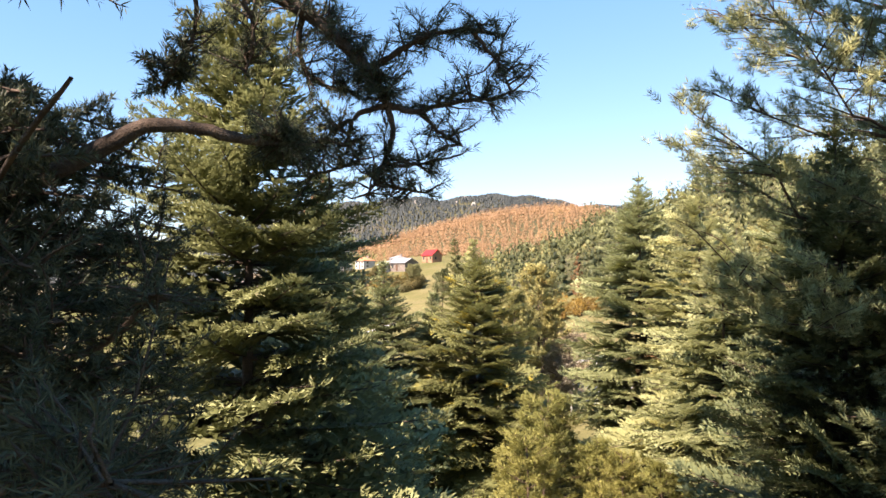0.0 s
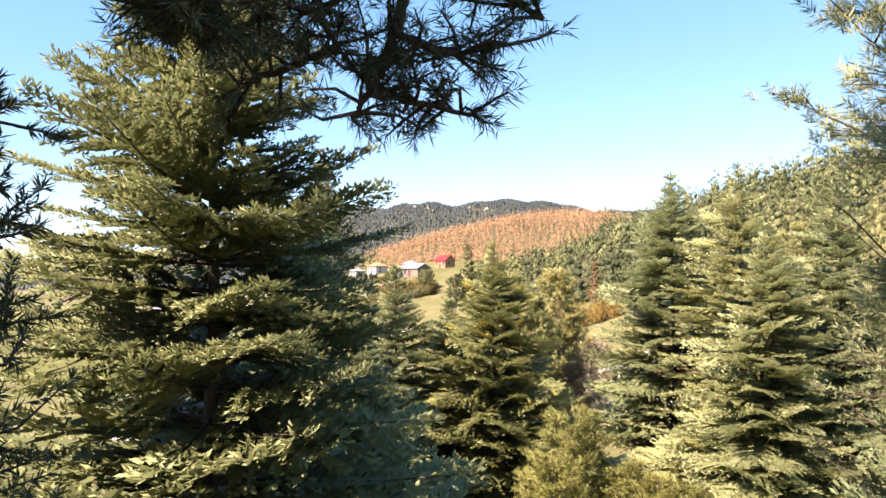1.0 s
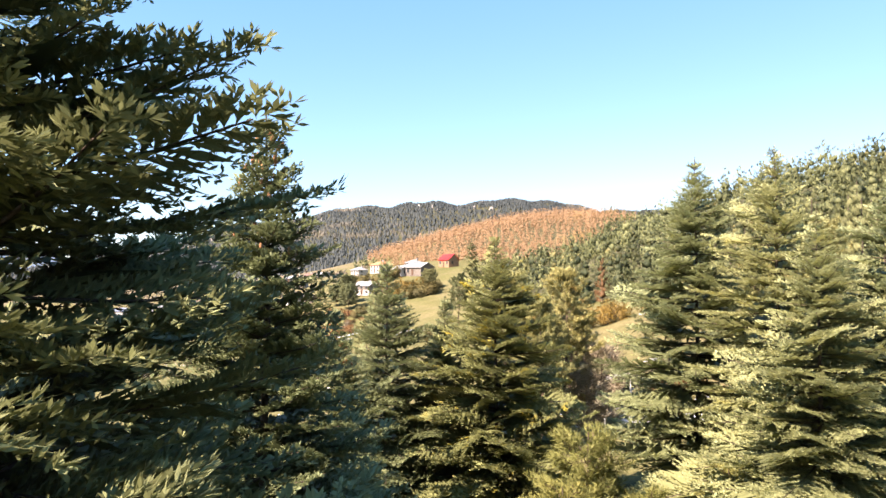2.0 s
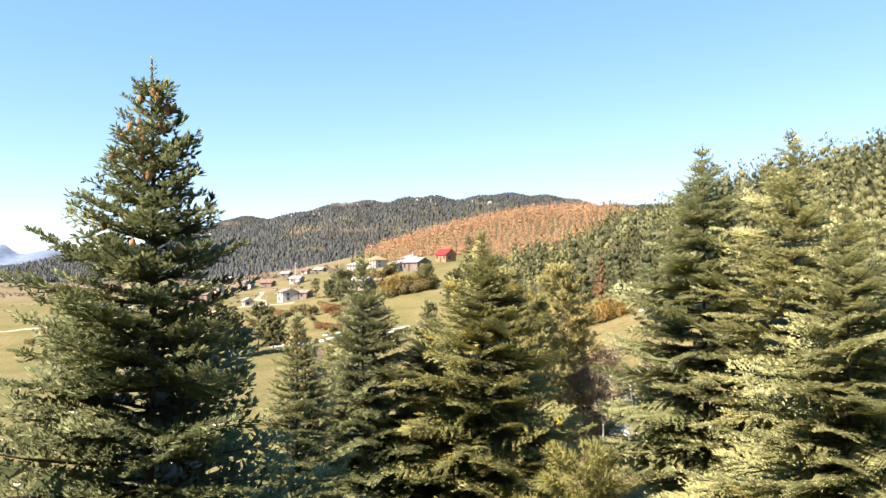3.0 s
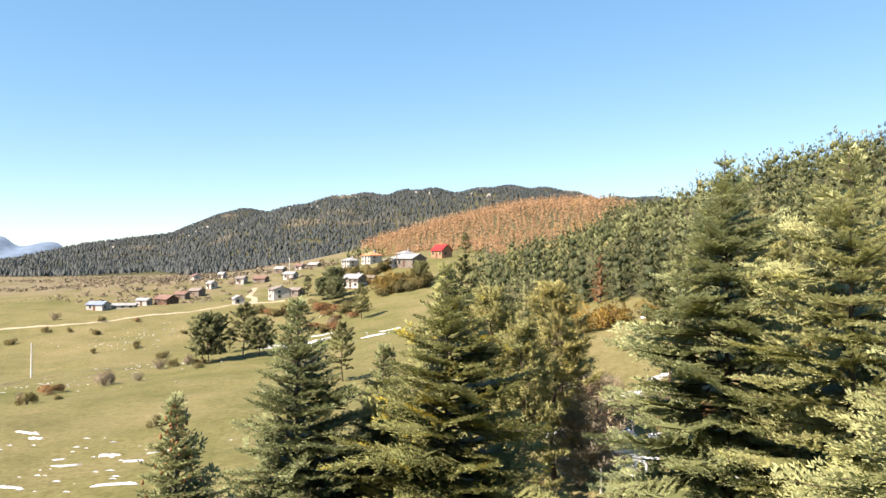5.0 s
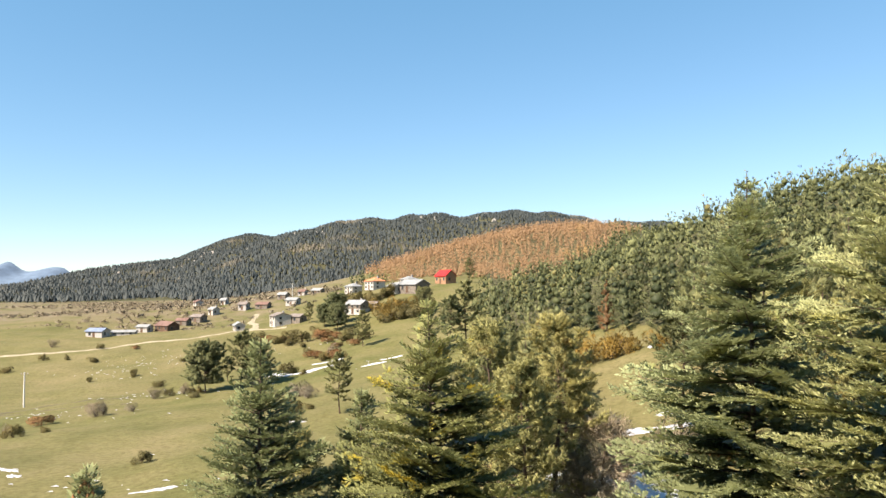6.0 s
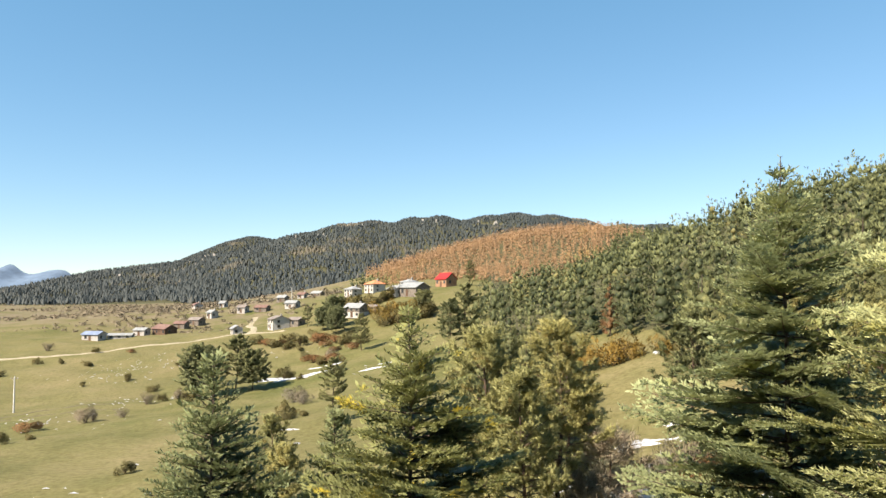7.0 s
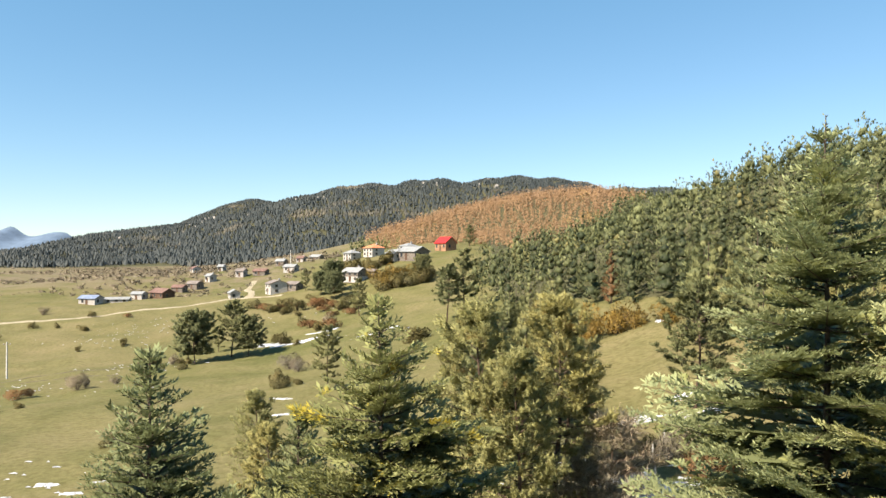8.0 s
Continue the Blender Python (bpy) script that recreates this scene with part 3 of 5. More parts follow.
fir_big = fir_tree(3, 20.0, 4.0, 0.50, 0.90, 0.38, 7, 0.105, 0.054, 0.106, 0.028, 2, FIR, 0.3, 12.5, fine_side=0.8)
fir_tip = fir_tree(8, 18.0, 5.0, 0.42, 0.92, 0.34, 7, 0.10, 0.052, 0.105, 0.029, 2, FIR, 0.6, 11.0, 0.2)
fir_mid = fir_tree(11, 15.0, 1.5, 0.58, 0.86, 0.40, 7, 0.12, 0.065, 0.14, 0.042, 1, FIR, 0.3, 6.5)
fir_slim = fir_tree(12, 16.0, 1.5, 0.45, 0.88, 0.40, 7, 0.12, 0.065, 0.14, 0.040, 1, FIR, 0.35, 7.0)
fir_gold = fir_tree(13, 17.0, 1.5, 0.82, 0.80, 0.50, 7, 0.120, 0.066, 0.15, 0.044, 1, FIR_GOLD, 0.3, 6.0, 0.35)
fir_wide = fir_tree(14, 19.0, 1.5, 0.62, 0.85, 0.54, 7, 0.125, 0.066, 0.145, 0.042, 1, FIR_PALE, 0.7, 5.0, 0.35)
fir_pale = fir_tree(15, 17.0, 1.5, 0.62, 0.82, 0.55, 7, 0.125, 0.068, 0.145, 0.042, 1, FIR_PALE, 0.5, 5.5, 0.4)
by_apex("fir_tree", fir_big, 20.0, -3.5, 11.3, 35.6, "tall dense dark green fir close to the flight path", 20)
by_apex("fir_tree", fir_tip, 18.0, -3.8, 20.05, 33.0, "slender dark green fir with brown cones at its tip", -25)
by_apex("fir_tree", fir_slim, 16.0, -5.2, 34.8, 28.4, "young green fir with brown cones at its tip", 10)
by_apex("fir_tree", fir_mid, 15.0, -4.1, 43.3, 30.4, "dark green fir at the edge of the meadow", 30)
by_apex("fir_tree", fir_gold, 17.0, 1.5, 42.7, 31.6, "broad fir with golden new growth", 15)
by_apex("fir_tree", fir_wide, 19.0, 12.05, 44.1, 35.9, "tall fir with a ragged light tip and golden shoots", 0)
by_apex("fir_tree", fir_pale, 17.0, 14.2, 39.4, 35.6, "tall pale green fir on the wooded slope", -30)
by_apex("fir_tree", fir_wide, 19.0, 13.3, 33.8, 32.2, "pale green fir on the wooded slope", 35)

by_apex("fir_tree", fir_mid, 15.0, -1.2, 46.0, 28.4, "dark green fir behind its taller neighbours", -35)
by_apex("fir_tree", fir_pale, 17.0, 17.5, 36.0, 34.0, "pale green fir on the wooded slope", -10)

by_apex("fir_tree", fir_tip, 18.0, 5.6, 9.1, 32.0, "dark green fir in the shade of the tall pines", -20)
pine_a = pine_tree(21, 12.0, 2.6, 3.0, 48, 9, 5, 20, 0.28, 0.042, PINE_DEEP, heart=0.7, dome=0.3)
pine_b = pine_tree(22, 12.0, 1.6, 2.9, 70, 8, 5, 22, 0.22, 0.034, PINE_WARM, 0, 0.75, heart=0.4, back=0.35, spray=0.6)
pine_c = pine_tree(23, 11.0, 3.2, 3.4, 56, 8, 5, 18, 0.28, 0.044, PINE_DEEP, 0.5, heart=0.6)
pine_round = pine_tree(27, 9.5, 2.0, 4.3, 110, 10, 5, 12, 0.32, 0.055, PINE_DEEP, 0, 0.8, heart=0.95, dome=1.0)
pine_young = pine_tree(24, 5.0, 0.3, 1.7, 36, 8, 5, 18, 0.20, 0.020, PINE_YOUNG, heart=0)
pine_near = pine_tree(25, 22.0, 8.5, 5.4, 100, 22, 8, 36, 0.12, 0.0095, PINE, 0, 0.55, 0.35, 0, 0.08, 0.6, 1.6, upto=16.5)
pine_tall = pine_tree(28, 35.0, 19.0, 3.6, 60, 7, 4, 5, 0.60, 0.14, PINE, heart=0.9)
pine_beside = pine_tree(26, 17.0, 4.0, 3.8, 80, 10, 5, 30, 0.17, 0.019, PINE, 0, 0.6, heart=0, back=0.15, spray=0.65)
# pines out of view beside and behind the start, added to cast shade
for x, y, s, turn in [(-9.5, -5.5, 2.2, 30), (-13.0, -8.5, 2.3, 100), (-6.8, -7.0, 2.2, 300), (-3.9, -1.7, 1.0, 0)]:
    plant("pine_tree", pine_tall if x == -3.9 else pine_a, x, y, "unseen tall pine added to shade the start of the flight", "tree", "pines in the foreground", s, turn)
# the last of these, at x -9.6, is unseen and added for its shade
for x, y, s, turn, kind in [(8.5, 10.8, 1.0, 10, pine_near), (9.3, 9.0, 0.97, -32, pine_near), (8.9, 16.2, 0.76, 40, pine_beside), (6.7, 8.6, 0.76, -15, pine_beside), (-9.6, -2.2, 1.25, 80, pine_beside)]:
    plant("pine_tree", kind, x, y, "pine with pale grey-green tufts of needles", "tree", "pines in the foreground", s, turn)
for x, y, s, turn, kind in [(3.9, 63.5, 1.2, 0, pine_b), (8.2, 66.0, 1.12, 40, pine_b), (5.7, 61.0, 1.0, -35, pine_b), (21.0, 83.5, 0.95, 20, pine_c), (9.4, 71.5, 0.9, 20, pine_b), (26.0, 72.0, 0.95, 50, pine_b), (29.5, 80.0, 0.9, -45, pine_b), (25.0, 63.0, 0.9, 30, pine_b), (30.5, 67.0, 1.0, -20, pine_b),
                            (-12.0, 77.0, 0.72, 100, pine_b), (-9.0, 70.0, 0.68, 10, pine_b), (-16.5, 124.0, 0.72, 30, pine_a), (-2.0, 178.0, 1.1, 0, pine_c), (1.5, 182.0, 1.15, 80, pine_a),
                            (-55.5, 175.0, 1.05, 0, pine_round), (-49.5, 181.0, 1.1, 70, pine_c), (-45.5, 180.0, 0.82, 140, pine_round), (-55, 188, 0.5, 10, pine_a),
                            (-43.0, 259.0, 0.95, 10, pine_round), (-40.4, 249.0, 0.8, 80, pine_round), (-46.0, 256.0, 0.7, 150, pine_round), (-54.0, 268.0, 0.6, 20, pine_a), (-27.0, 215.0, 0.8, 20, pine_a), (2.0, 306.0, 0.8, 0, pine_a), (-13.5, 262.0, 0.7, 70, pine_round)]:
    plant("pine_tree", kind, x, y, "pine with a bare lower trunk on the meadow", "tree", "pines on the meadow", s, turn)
for x, y, s, turn in [(8.3, 34.2, 0.85, 0), (6.9, 32.0, 0.72, 70), (9.9, 32.6, 0.78, 130), (7.6, 36.5, 0.9, 220), (11.0, 37.0, 0.95, 20)]:
    plant("young_pine", pine_young, x, y, "bushy yellow-green young pine", "tree", "young pines", s, turn)


def cones(tree, seed, n, high, low, slope):
    """Upright brown cones near the tip of a fir."""
    rng = np.random.default_rng(seed)
    zs = np.array([0.0, 0.025, 0.07, 0.12, 0.16])
    me = tubes_mesh("cone", [tube(np.stack([0 * zs, 0 * zs, zs], -1), [0.010, 0.036, 0.042, 0.030, 0.006], 7)], CONE)
    for k in range(n):
        z, a = high - rng.uniform(low, 3.2), rng.uniform(0, 6.283)
        r = slope * (high - z) * rng.uniform(0.4, 0.95)
        c = part("cone", me, tree, "brown cone")
        c.matrix_basis = pose(r * math.cos(a), r * math.sin(a), z + 0.25 * r + 0.06, rng.uniform(-15, 15), rng.uniform(-15, 15), 0)


firs = [o for o in scene.objects if o.name.startswith("fir_tree")]
cones(firs[1], 200, 40, 18.0, 0.6, 0.34)
cones(firs[2], 201, 56, 16.0, 0.5, 0.36)


def overhanging_pine():
    """The old pine whose dark limbs hang over the start of the path."""
    rng = np.random.default_rng(31)
    x0, y0 = -3.95, 4.6
    z0 = float(land(x0, y0)) - 0.2
    t = thing("pine_tree", x0, y0, z0, "old pine with crooked dark limbs and long needle tufts", "tree", "pines in the foreground")
    hs = np.linspace(0, 38.5 - z0, 14)
    wood = [tube(np.stack([0.15 * np.sin(hs * 0.5), 0.1 * np.sin(hs * 0.4), hs], -1), np.interp(hs, [0, 12, 20], [0.24, 0.17, 0.05]), 9)]
    limbs = [
        (0.085, 0.03, [(-3.95, 4.6, 30.2), (-2.75, 4.5, 30.72), (-2.35, 4.45, 30.95), (-1.9, 4.6, 30.9), (-1.55, 4.75, 30.8), (-1.3, 4.9, 30.85)], 0.92),
        (0.075, 0.035, [(-3.95, 4.6, 32.2), (-2.2, 4.7, 32.5), (-1.2, 4.9, 32.0), (-0.62, 5.0, 31.5), (-0.49, 5.0, 31.18)], 0.5),
        (0.032, 0.012, [(-0.49, 5.0, 31.18), (-0.25, 5.05, 31.1), (-0.05, 5.1, 31.2), (0.25, 5.2, 31.25), (0.52, 5.3, 31.3)], 0.4),
        (0.022, 0.01, [(-0.2, 5.05, 31.12), (-0.05, 5.1, 30.95), (0.16, 5.2, 30.85)], 0.3),
        (0.03, 0.012, [(-0.49, 5.0, 31.18), (-0.7, 5.0, 31.12), (-0.82, 5.0, 31.05), (-0.83, 5.05, 30.85), (-0.75, 5.1, 30.7)], 0.6),
        (0.032, 0.012, [(-0.49, 5.0, 31.15), (-0.42, 5.0, 30.95), (-0.5, 5.05, 30.75), (-0.6, 5.1, 30.5), (-0.7, 5.15, 30.4)], 0.5),
        (0.022, 0.01, [(-0.75, 5.1, 30.7), (-1.0, 5.2, 30.65), (-1.25, 5.3, 30.6)], 0.1),
        (0.02, 0.01, [(-0.6, 5.1, 30.5), (-0.35, 5.2, 30.46), (-0.15, 5.3, 30.44)], 0.2),
        (0.03, 0.012, [(-1.2, 4.9, 32.0), (-1.3, 5.1, 31.6), (-1.1, 5.2, 31.4), (-0.8, 5.3, 31.35)], 0.2),
        (0.03, 0.012, [(-0.62, 5.0, 31.5), (-0.2, 4.8, 31.7), (0.2, 4.7, 31.75), (0.5, 4.8, 31.7)], 0.2),
        (0.025, 0.01, [(-2.2, 4.7, 32.5), (-2.1, 5.0, 32.0), (-2.3, 5.1, 31.6), (-2.55, 5.2, 31.4)], 0.4),
        (0.025, 0.01, [(-1.9, 4.8, 32.4), (-1.6, 5.0, 31.9), (-1.75, 5.1, 31.5)], 0.4),
        (0.02, 0.008, [(0.2, 4.7, 31.75), (0.45, 4.9, 31.55), (0.6, 5.1, 31.3)], 0.1),
        (0.02, 0.008, [(-0.5, 5.05, 30.75), (-0.25, 5.1, 30.65), (-0.02, 5.15, 30.72)], 0.1),
        (0.02, 0.008, [(-0.82, 5.0, 31.05), (-1.05, 5.05, 30.9), (-1.2, 5.1, 30.75)], 0.1),
        (0.03, 0.015, [(-3.9, 4.6, 30.0), (-2.65, 3.3, 30.6), (-2.12, 2.9, 30.86)], 2.0),
        (0.03, 0.01, [(-3.9, 4.5, 28.0), (-1.9, 2.2, 28.75), (-1.0, 1.05, 29.1)], 0.75),
        (0.04, 0.01, [(-3.9, 4.6, 29.0), (-2.6, 4.2, 29.1), (-2.2, 4.0, 29.5), (-1.9, 3.6, 29.6)], 0.4),
    ]
    for k in range(66):
        z = rng.uniform(25.0, 29.0) if k < 40 else rng.uniform(32.4, 38)
        a = rng.uniform(-1.9, 0.9) if k < 40 else rng.uniform(-3, 3)
        r = rng.uniform(1.0, 2.1) if k < 40 else rng.uniform(1.4, 3.2)
        e = np.array([x0 + r * math.cos(a), y0 + r * math.sin(a), z + rng.uniform(-0.2, 0.5)])
        b = np.array([x0, y0, z - 0.2])
        limbs.append((0.03, 0.01, [tuple(b), tuple(b * 0.5 + e * 0.5 + [0, 0, 0.12]), tuple(e)], 0.3))
    for k in range(120):
        z, a, r = rng.uniform(26.6, 31.2), rng.uniform(-1.4, 2.4), rng.uniform(0.6, 2.1)
        e = np.array([min(x0 + r * math.cos(a), -2.65), y0 + 0.2 + r * math.sin(a), z])
        b = np.array([x0, y0, z - 0.1])
        limbs.append((0.025, 0.01, [tuple(b), tuple(b * 0.5 + e * 0.5 + [0, 0, 0.15]), tuple(e)], 0.1))
    p_all, d_all = [], []
    for r0, r1, pts, bare in limbs:
        pts = np.array(pts)
        u = np.linspace(0, 1, len(pts))
        us = np.linspace(0, 1, 4 * len(pts))
        line = np.stack([np.interp(us, u, pts[:, c]) for c in range(3)], -1)
        for _ in range(6):
            line[1:-1] = 0.25 * line[:-2] + 0.5 * line[1:-1] + 0.25 * line[2:]
        line[1:-1] += rng.normal(0, 0.006, line[1:-1].shape)
        wood.append(tube(line - [x0, y0, z0], np.interp(us, [0, 1], [r0, r1]) * rng.uniform(0.9, 1.1, len(us)), 6))
        n = int(np.linalg.norm(np.diff(line, axis=0), axis=1).sum() * (34 if 30.3 < pts[-1, 2] < 31.9 and pts[-1, 0] > -2.6 else 13) * (bare < 1))
        for k in range(n):
            v = rng.uniform(bare, 1) if k else 1.0
            q = np.array([np.interp(v, us, line[:, c]) for c in range(3)])
            out = unit(rng.normal(0, 1, 3) * [1, 1, 0.7])
            ln = rng.uniform(0.1, 0.36) if 30.3 < q[2] < 31.9 else rng.uniform(0.15, 0.6)
            e = q + out * ln + [0, 0, 0.06]
            if e[0] > -0.95 and abs(e[2] - 29.7) < 0.62:
                continue
            wood.append(tube(np.array([q, (q + e) / 2 + rng.normal(0, 0.025, 3), e]) - [x0, y0, z0], [0.012, 0.009, 0.005], 3))
            m = 3
            w = np.linspace(0.45, 1, m)[:, None]
            p_all.append(q + (e - q) * w)
            d_all.append(unit(out + rng.normal(0, 0.35, (m, 3)) + [0, 0, 0.15]))
    p, d = np.concatenate(p_all) - [x0, y0, z0], np.concatenate(d_all)
    seen = (p[:, 2] + z0 < 32.0) & (p[:, 2] + z0 > 27.2)
    thick = seen & (p[:, 0] + x0 < -2.3)
    i = np.repeat(np.arange(len(p)), np.where(thick, 26, np.where(seen, 20, 4)))
    ring = unit(np.cross(d[i], rng.normal(size=(len(i), 3))))
    nd = unit(d[i] * rng.uniform(0.3, 1.0, (len(i), 1)) + ring * 0.75)
    root = p[i] + d[i] * rng.uniform(-0.07, 0.05, (len(i), 1))
    part("trunk", tubes_mesh("trunk", wood, BARK), t)
    part("crown", blade_mesh("crown", blades(rng, root, nd, rng.uniform(0.06, 0.115, len(i)) * np.where(seen[i], 1, 1.6), np.where(thick[i], 0.012, np.where(seen[i], 0.0065, 0.02)), 0.1), rng.uniform(0, 1, len(i)), PINE_BACKLIT), t)


overhanging_pine()

# ---- woods ----
def conifer_cloud(seed, boughs, each, high, wide, length, width, round_top=0.0, solids=None, hearts=3):
    """A plain conifer for the woods: boughs that end in upswept tufts, in rough tiers round an axis, over a heart toned
    dark for inner shade.
    """
    rng = np.random.default_rng(seed)
    f = 1 - rng.uniform(0.0, 1, boughs) ** 0.62 * 0.92
    a = np.arange(boughs) * 2.4 + rng.uniform(-0.4, 0.4, boughs)
    r = wide * ((1 - f) ** (0.95 - 0.45 * round_top)) * rng.uniform(0.6, 1.08, boughs) * np.interp(f, [0.1, 0.3], [0.75, 1])
    h = np.stack([np.cos(a), np.sin(a), 0 * a], -1)
    tip = h * (r * 0.80)[:, None] + np.array([0, 0, 1]) * (f * high)[:, None]
    axis = unit(h + np.array([0, 0, 1]) * (np.interp(f, [0.1, 0.9], [0.10, 1.3]) + rng.uniform(-0.15, 0.35, boughs))[:, None] + rng.normal(0, 0.2, (boughs, 3)))
    bl = 0.55 * wide * (0.32 + 0.68 * (1 - f)) * rng.uniform(0.75, 1.25, boughs)
    n = boughs if solids is None else solids
    solid_k, solid_n = lumps(rng, tip[:n] * [0.8, 0.8, 1] - [0, 0, 0.1], axis[:n], 0.7 * bl[:n], 0.42 * bl[:n], 0.26 * bl[:n], 3)
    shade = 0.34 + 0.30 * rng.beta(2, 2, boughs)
    per = len(solid_k) // n
    # a closed heart, so that no light falls through; its low tone paints inner shade
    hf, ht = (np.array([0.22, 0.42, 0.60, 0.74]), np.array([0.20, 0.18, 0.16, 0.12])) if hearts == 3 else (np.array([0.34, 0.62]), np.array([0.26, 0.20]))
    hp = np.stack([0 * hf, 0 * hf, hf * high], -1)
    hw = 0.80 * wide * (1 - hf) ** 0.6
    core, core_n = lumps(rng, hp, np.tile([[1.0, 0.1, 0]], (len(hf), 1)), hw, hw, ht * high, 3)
    i = np.repeat(np.arange(boughs), each)
    m = len(i)
    d = unit(axis[i] * 0.6 + np.array([0, 0, 0.7]) + rng.normal(0, 0.38, (m, 3)))
    blob = unit(rng.normal(size=(m, 3))) * rng.uniform(0.35, 1, (m, 1)) * (0.42 * bl[i])[:, None] * [0.85, 0.85, 0.9]
    p = tip[i] + axis[i] * (0.10 * bl[i])[:, None] + blob
    out = unit(h + np.array([0, 0, 0.45 * wide / high * 3]))
    soft = unit(blob / (0.42 * bl[i])[:, None] * [1, 1, 1.8] * 0.5 + d * 0.15 + out[i] * 0.95 + rng.normal(0, 0.15, (m, 3)))
    k = blades(rng, p, d, length * rng.uniform(0.7, 1.25, m), width * rng.uniform(0.8, 1.2, m), face=soft, loose=0.45, mid=0.45)
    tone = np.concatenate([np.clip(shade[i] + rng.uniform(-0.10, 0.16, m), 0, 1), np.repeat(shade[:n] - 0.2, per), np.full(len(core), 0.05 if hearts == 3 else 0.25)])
    soft = np.concatenate([np.repeat(soft[:, None], 4, 1), unit(solid_n * 0.5 + np.repeat(out[:n], per, 0)[:, None] * 0.8), core_n])
    return np.concatenate([k, solid_k, core]), np.clip(tone, 0, 1), soft


def stand(name, kinds, xs, ys, sizes, mat, label, category, seed, tone_spread=0.25, lift=None):
    """Many trees as one object."""
    rng = np.random.default_rng(seed)
    kites, tones, soft = [], [], []
    zs = land(xs, ys) - 0.3
    pick = rng.integers(0, len(kinds), len(xs))
    turn = rng.uniform(0, 6.283, len(xs))
    shade = rng.normal(0, tone_spread, len(xs))
    squeeze = rng.uniform(0.85, 1.15, len(xs))
    for k, (base, tone, nrm) in enumerate(kinds):
        i = np.flatnonzero(pick == k)
        c, s = np.cos(turn[i])[:, None, None], np.sin(turn[i])[:, None, None]
        b = base[None] * (sizes[i])[:, None, None, None]
        x = (b[..., 0] * c - b[..., 1] * s) * squeeze[i][:, None, None] + xs[i][:, None, None]
        y = (b[..., 0] * s + b[..., 1] * c) * squeeze[i][:, None, None] + ys[i][:, None, None]
        z = b[..., 2] + zs[i][:, None, None]
        kites.append(np.stack([x, y, z], -1).reshape(-1, 4, 3).astype(np.float32))
        soft.append(np.stack([nrm[None, ..., 0] * c - nrm[None, ..., 1] * s, nrm[None, ..., 0] * s + nrm[None, ..., 1] * c, nrm[None, ..., 2] + 0 * c], -1).reshape(-1, 4, 3).astype(np.float32))
        tones.append(np.clip(tone[None] + shade[i][:, None], 0, 1).ravel())
    return tagged(new(name, blade_mesh(name, kites, tones, mat, soft)), label, category, kind="stuff")


def spread(seed, n, box, gap, keep):
    """Random places in a box that keep clear of one another and pass the test keep(x, y)."""
    rng = np.random.default_rng(seed)
    x, y = rng.uniform(box[0], box[1], n), rng.uniform(box[2], box[3], n)
    ok = keep(x, y)
    x, y = x[ok], y[ok]
    taken, out = set(), []
    for k in range(len(x)):
        c = (int(x[k] // gap), int(y[k] // gap))
        if c not in taken:
            taken.add(c)
            out.append(k)
    return x[out], y[out]


def wood_right(x, y):
    edge = wood_edge_x(y)
    return x > edge + 2.0 * np.sin(y * 0.35) + 1.5 * np.sin(y * 0.9)


wood_mesh = []
for seed, warm in ((41, 0), (42, 0), (43, 1), (44, 1)):
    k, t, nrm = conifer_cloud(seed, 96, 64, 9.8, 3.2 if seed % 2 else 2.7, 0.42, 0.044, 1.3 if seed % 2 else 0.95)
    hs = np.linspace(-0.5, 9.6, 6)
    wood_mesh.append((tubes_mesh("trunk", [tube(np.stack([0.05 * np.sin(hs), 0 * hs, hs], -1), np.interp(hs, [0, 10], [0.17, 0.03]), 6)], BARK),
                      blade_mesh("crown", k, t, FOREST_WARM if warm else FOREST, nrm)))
fx, fy = spread(50, 9000, (19, 120, 42, 175), 4.9, wood_right)
near_first = np.argsort(fy + 0.55 * np.maximum(fx - 30, 0))
rng = np.random.default_rng(51)
for k in near_first[:240]:
    plant("conifer", wood_mesh[int(rng.integers(2, 4)) if fx[k] < 48 and fy[k] < 112 else int(rng.integers(0, 4))], float(fx[k]), float(fy[k]), "conifer in the dense wood on the slope", "tree", "trees of the wood", float(rng.uniform(0.6, 1.18)), float(rng.uniform(0, 360)), sink=0.3)
ax, ay = spread(66, 400, (2.5, 17, 80, 152), 4.6, lambda x, y: x < np.interp(y, [80, 100, 125, 152], [9, 13, 17, 17]))
for k in range(len(ax)):
    plant("conifer", wood_mesh[int(rng.integers(0, 4))], float(ax[k]), float(ay[k]), "pale green pine beside the clearing", "tree", "trees of the wood", float(rng.uniform(0.6, 0.95)), float(rng.uniform(0, 360)), sink=0.3)
k, t, nrm = conifer_cloud(45, 60, 30, 10.0, 2.2, 0.34, 0.06, 0.7)
plant("conifer", (wood_mesh[0][0], blade_mesh("crown", k, t, SHRUB_RUST, nrm)), 26.5, 147.0, "rust brown dying conifer among the green trees", "tree", "trees of the wood", 0.95, 0.0, sink=0.3)
rest = near_first[240:]
hx, hy = spread(52, 14000, (-5, 240, 175, 430), 5.6, lambda x, y: wood_right(x, y) & (y < 282 + 2.0 * (x - 16)))
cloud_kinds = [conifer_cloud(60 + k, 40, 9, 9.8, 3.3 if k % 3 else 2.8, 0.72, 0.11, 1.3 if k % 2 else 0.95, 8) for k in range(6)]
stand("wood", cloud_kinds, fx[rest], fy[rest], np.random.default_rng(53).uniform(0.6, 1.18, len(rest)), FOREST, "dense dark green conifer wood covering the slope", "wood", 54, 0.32)
